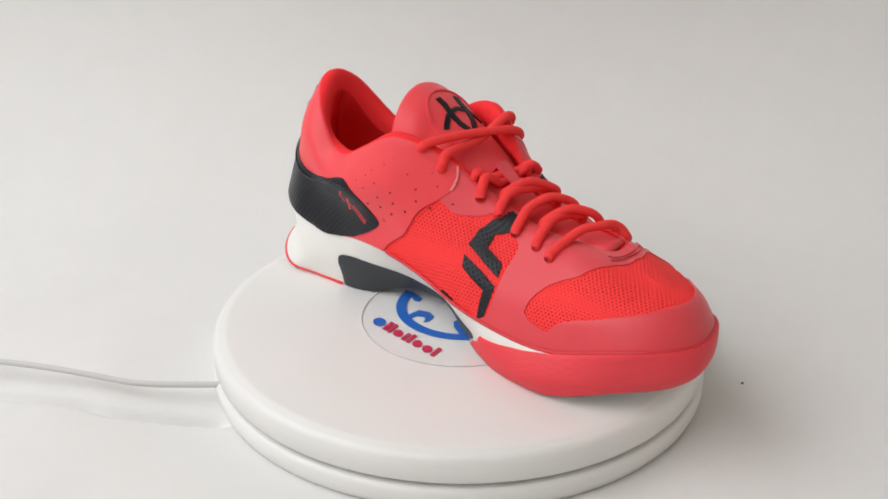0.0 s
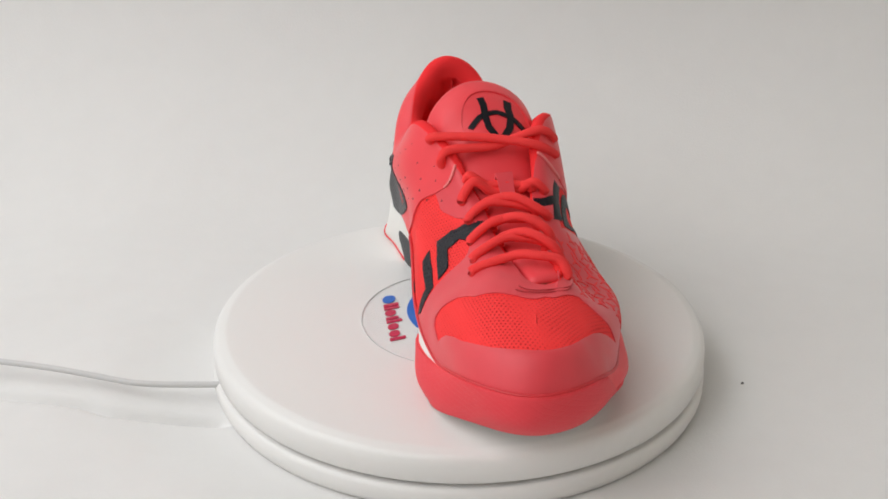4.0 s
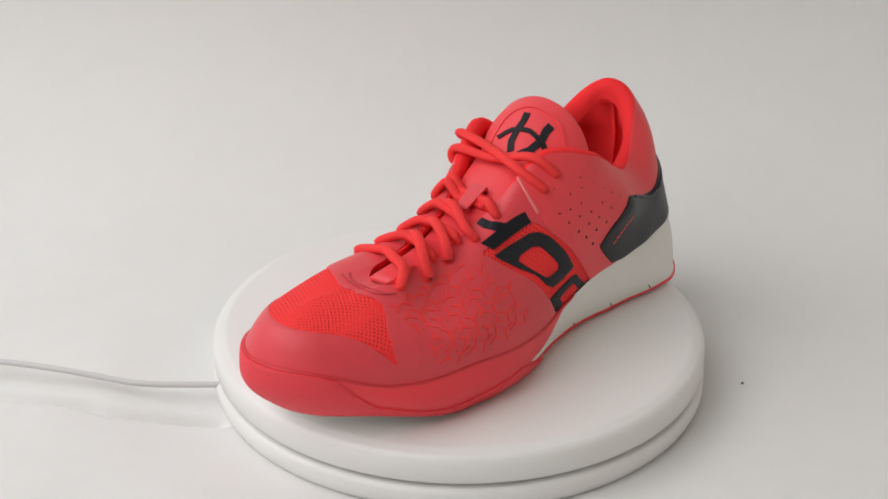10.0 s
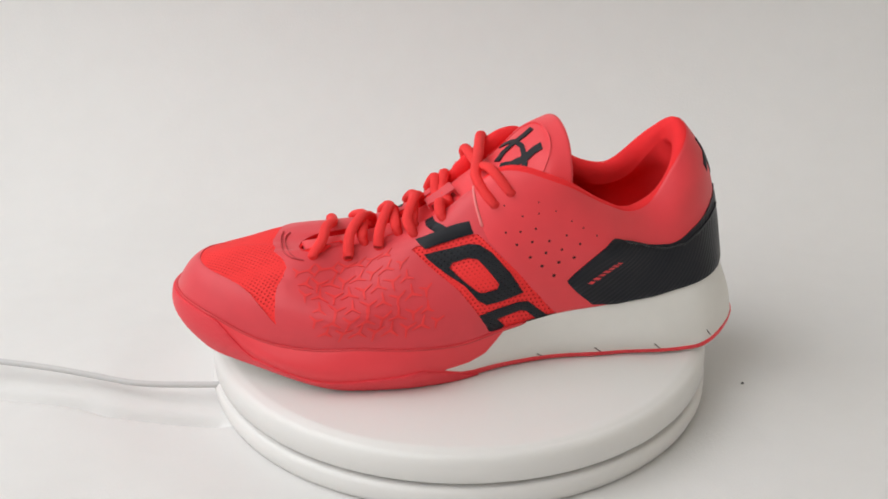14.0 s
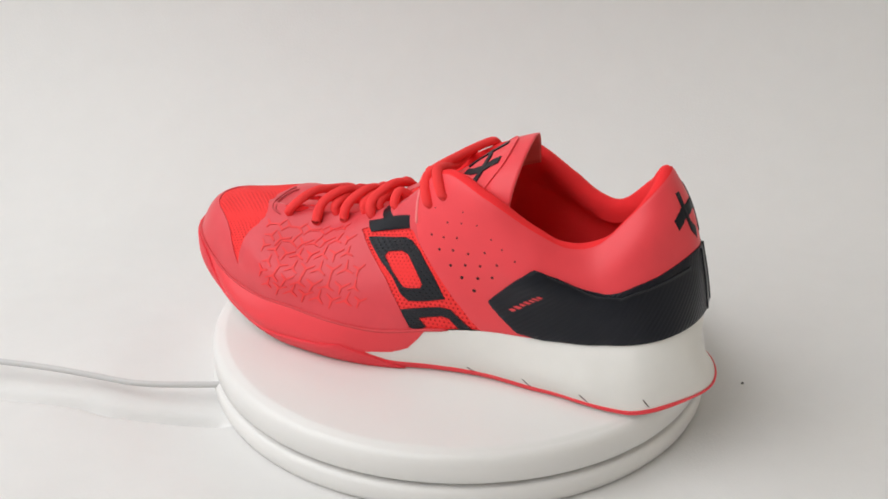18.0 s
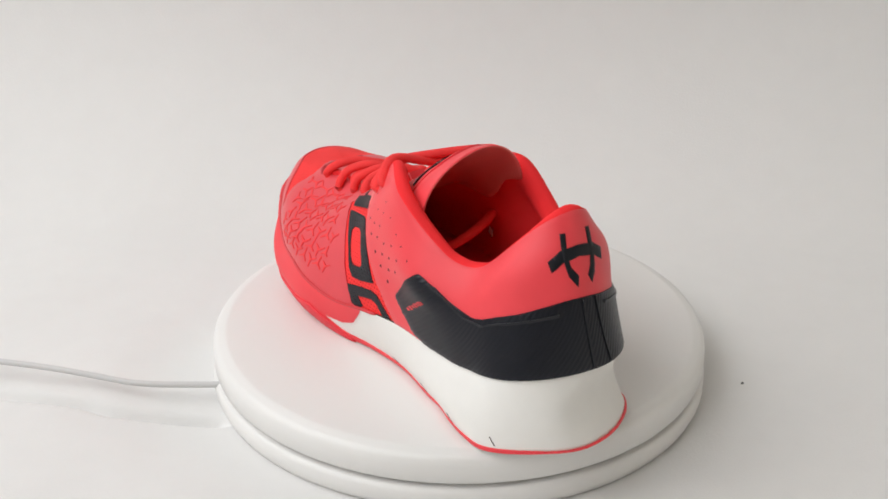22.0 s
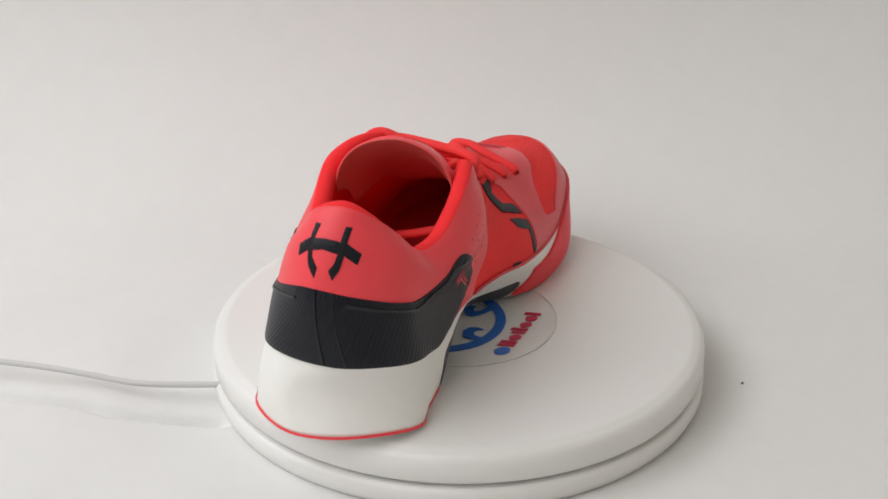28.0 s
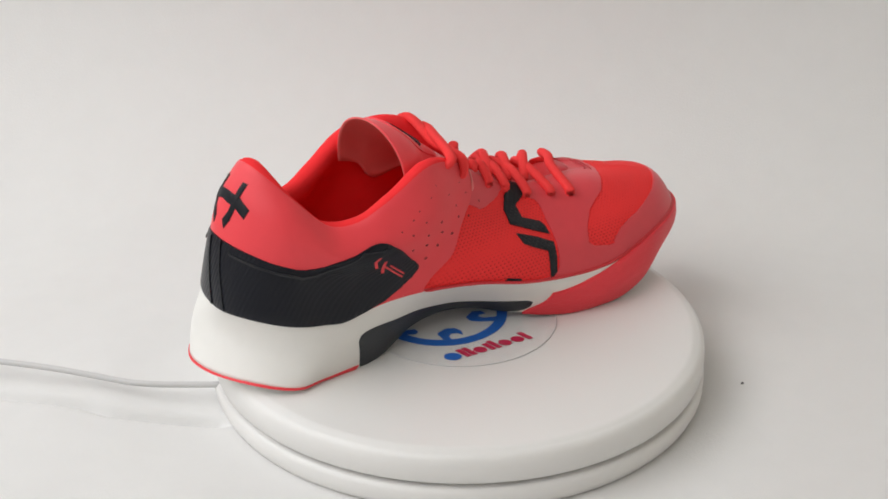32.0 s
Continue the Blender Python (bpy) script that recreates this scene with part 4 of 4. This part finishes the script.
def flat_shape(name, pts, mat, z=0.00045, label=""):
    n = len(pts)
    verts = [(x / 1000, y / 1000, z) for x, y in pts] + [(x / 1000, y / 1000, 0.0001) for x, y in pts]
    faces = [tuple(range(n))] + [(i, (i + 1) % n, n + (i + 1) % n, n + i) for i in range(n)]
    return link_mesh(name, verts, faces, mat, sticker, label, smooth=False)


def arc_band(cx, cy, r0, r1, a0, a1, n=40):
    out = [(cx + r1 * math.cos(radians(a0 + (a1 - a0) * k / n)), cy + r1 * math.sin(radians(a0 + (a1 - a0) * k / n))) for k in range(n + 1)]
    return out + [(cx + r0 * math.cos(radians(a1 - (a1 - a0) * k / n)), cy + r0 * math.sin(radians(a1 - (a1 - a0) * k / n))) for k in range(n + 1)]


flat_shape("ring", arc_band(5.0, -9.5, 29.4, 34.8, 8, 200), BLUE, label="blue printed ring")
CURLS = ([(38.6, -2.5), (32.4, -4.6), (26.6, -2.5), (26.6, 0.7), (28.7, 1.4), (32.2, -0.5), (34.2, 0.4)],
         [(20.6, 12.0), (20.0, 8.0), (14.0, 6.4), (9.6, 8.7), (8.6, 13.2), (10.1, 16.2), (10.9, 13.6), (13.8, 11.8), (17.0, 13.3), (18.0, 17.6), (21.5, 17.0)],
         [(-2.4, 3.0), (-8.5, 0.2), (-12.5, 2.4), (-12.8, 5.6), (-10.3, 4.6), (-7.5, 6.2), (-8.9, 8.9), (-16.0, 12.5), (-13.5, 15.4), (-4.9, 10.2), (-1.8, 6.5)])
for line in CURLS:
    flat_shape("curl", line, BLUE, 0.00055, "blue printed wave curl")


def along(a, h):
    """A point of the word mark: a millimetres along its base line, h above it."""
    ux, uy = -0.9905, 0.1374
    return 31.0 + ux * a + uy * h, 33.6 + uy * a + ux * h


def oval(a, w, h):
    return [along(a + w / 2 + w / 2 * math.cos(2 * math.pi * k / 20), h / 2 + h / 2 * math.sin(2 * math.pi * k / 20)) for k in range(20)]


def upright(a, w, h):
    return [along(a, 0), along(a + w, 0), along(a + w, h), along(a, h)]


# the word mark as plain shapes: round spots and upright bars
flat_shape("spot", oval(0.0, 8.0, 7.4), BLUE, label="blue printed spot")
for a, w in ((15.8, 6.4), (30.4, 6.0), (37.6, 6.2)):
    flat_shape("spot", oval(a, w, 6.0), CRIMSON, label="crimson printed spot")
for a, w, h in ((9.2, 2.6, 8.4), (12.6, 2.4, 8.4), (23.4, 2.4, 7.0), (26.8, 2.4, 8.4), (44.8, 2.6, 8.4)):
    flat_shape("bar", upright(a, w, h), CRIMSON, 0.0005, "crimson printed bar")


# ---- cable ----
def cable():
    pts = [(-110, -37, 11), (-124, -37, 10.5), (-158, -36, 10), (-182, -31, 11), (-204, -26, 12), (-236, -19, 12), (-290, -7, 10), (-380, 20, 6), (-520, 80, 4.0), (-680, 100, 4.0)]
    ob = tube(pts, 1.6, CABLE, "power_cable", None, seg=10, sub=8)
    return tagged(ob, "thin white power cable running from the turntable across the cloth", "cable")


cable()

lint = link_mesh("lint", [(0.1452, -0.0156, 0.0008), (0.1466, -0.0152, 0.0007), (0.1470, -0.0146, 0.0012), (0.1458, -0.0144, 0.0016), (0.1455, -0.0150, 0.0022), (0.1463, -0.0149, 0.0020)], [(0, 1, 2, 3), (0, 1, 5, 4), (2, 3, 4, 5), (0, 3, 4), (1, 2, 5)], LINT)
tagged(lint, "tiny dark fleck of lint on the cloth", "lint")


def motions():
    times = [0.0, 0.1, 0.3] + [0.5 * k for k in range(1, 64)] + [31.7, 31.9, 32.0]
    for ob, z in ((shoe, TOP + 0.0003), (platter, 0.0), (sticker, TOP + 0.0002)):
        walk(ob, [(t, pose(0, 0, z, 0, 0, SPIN * (t - 16))) for t in times])


motions()
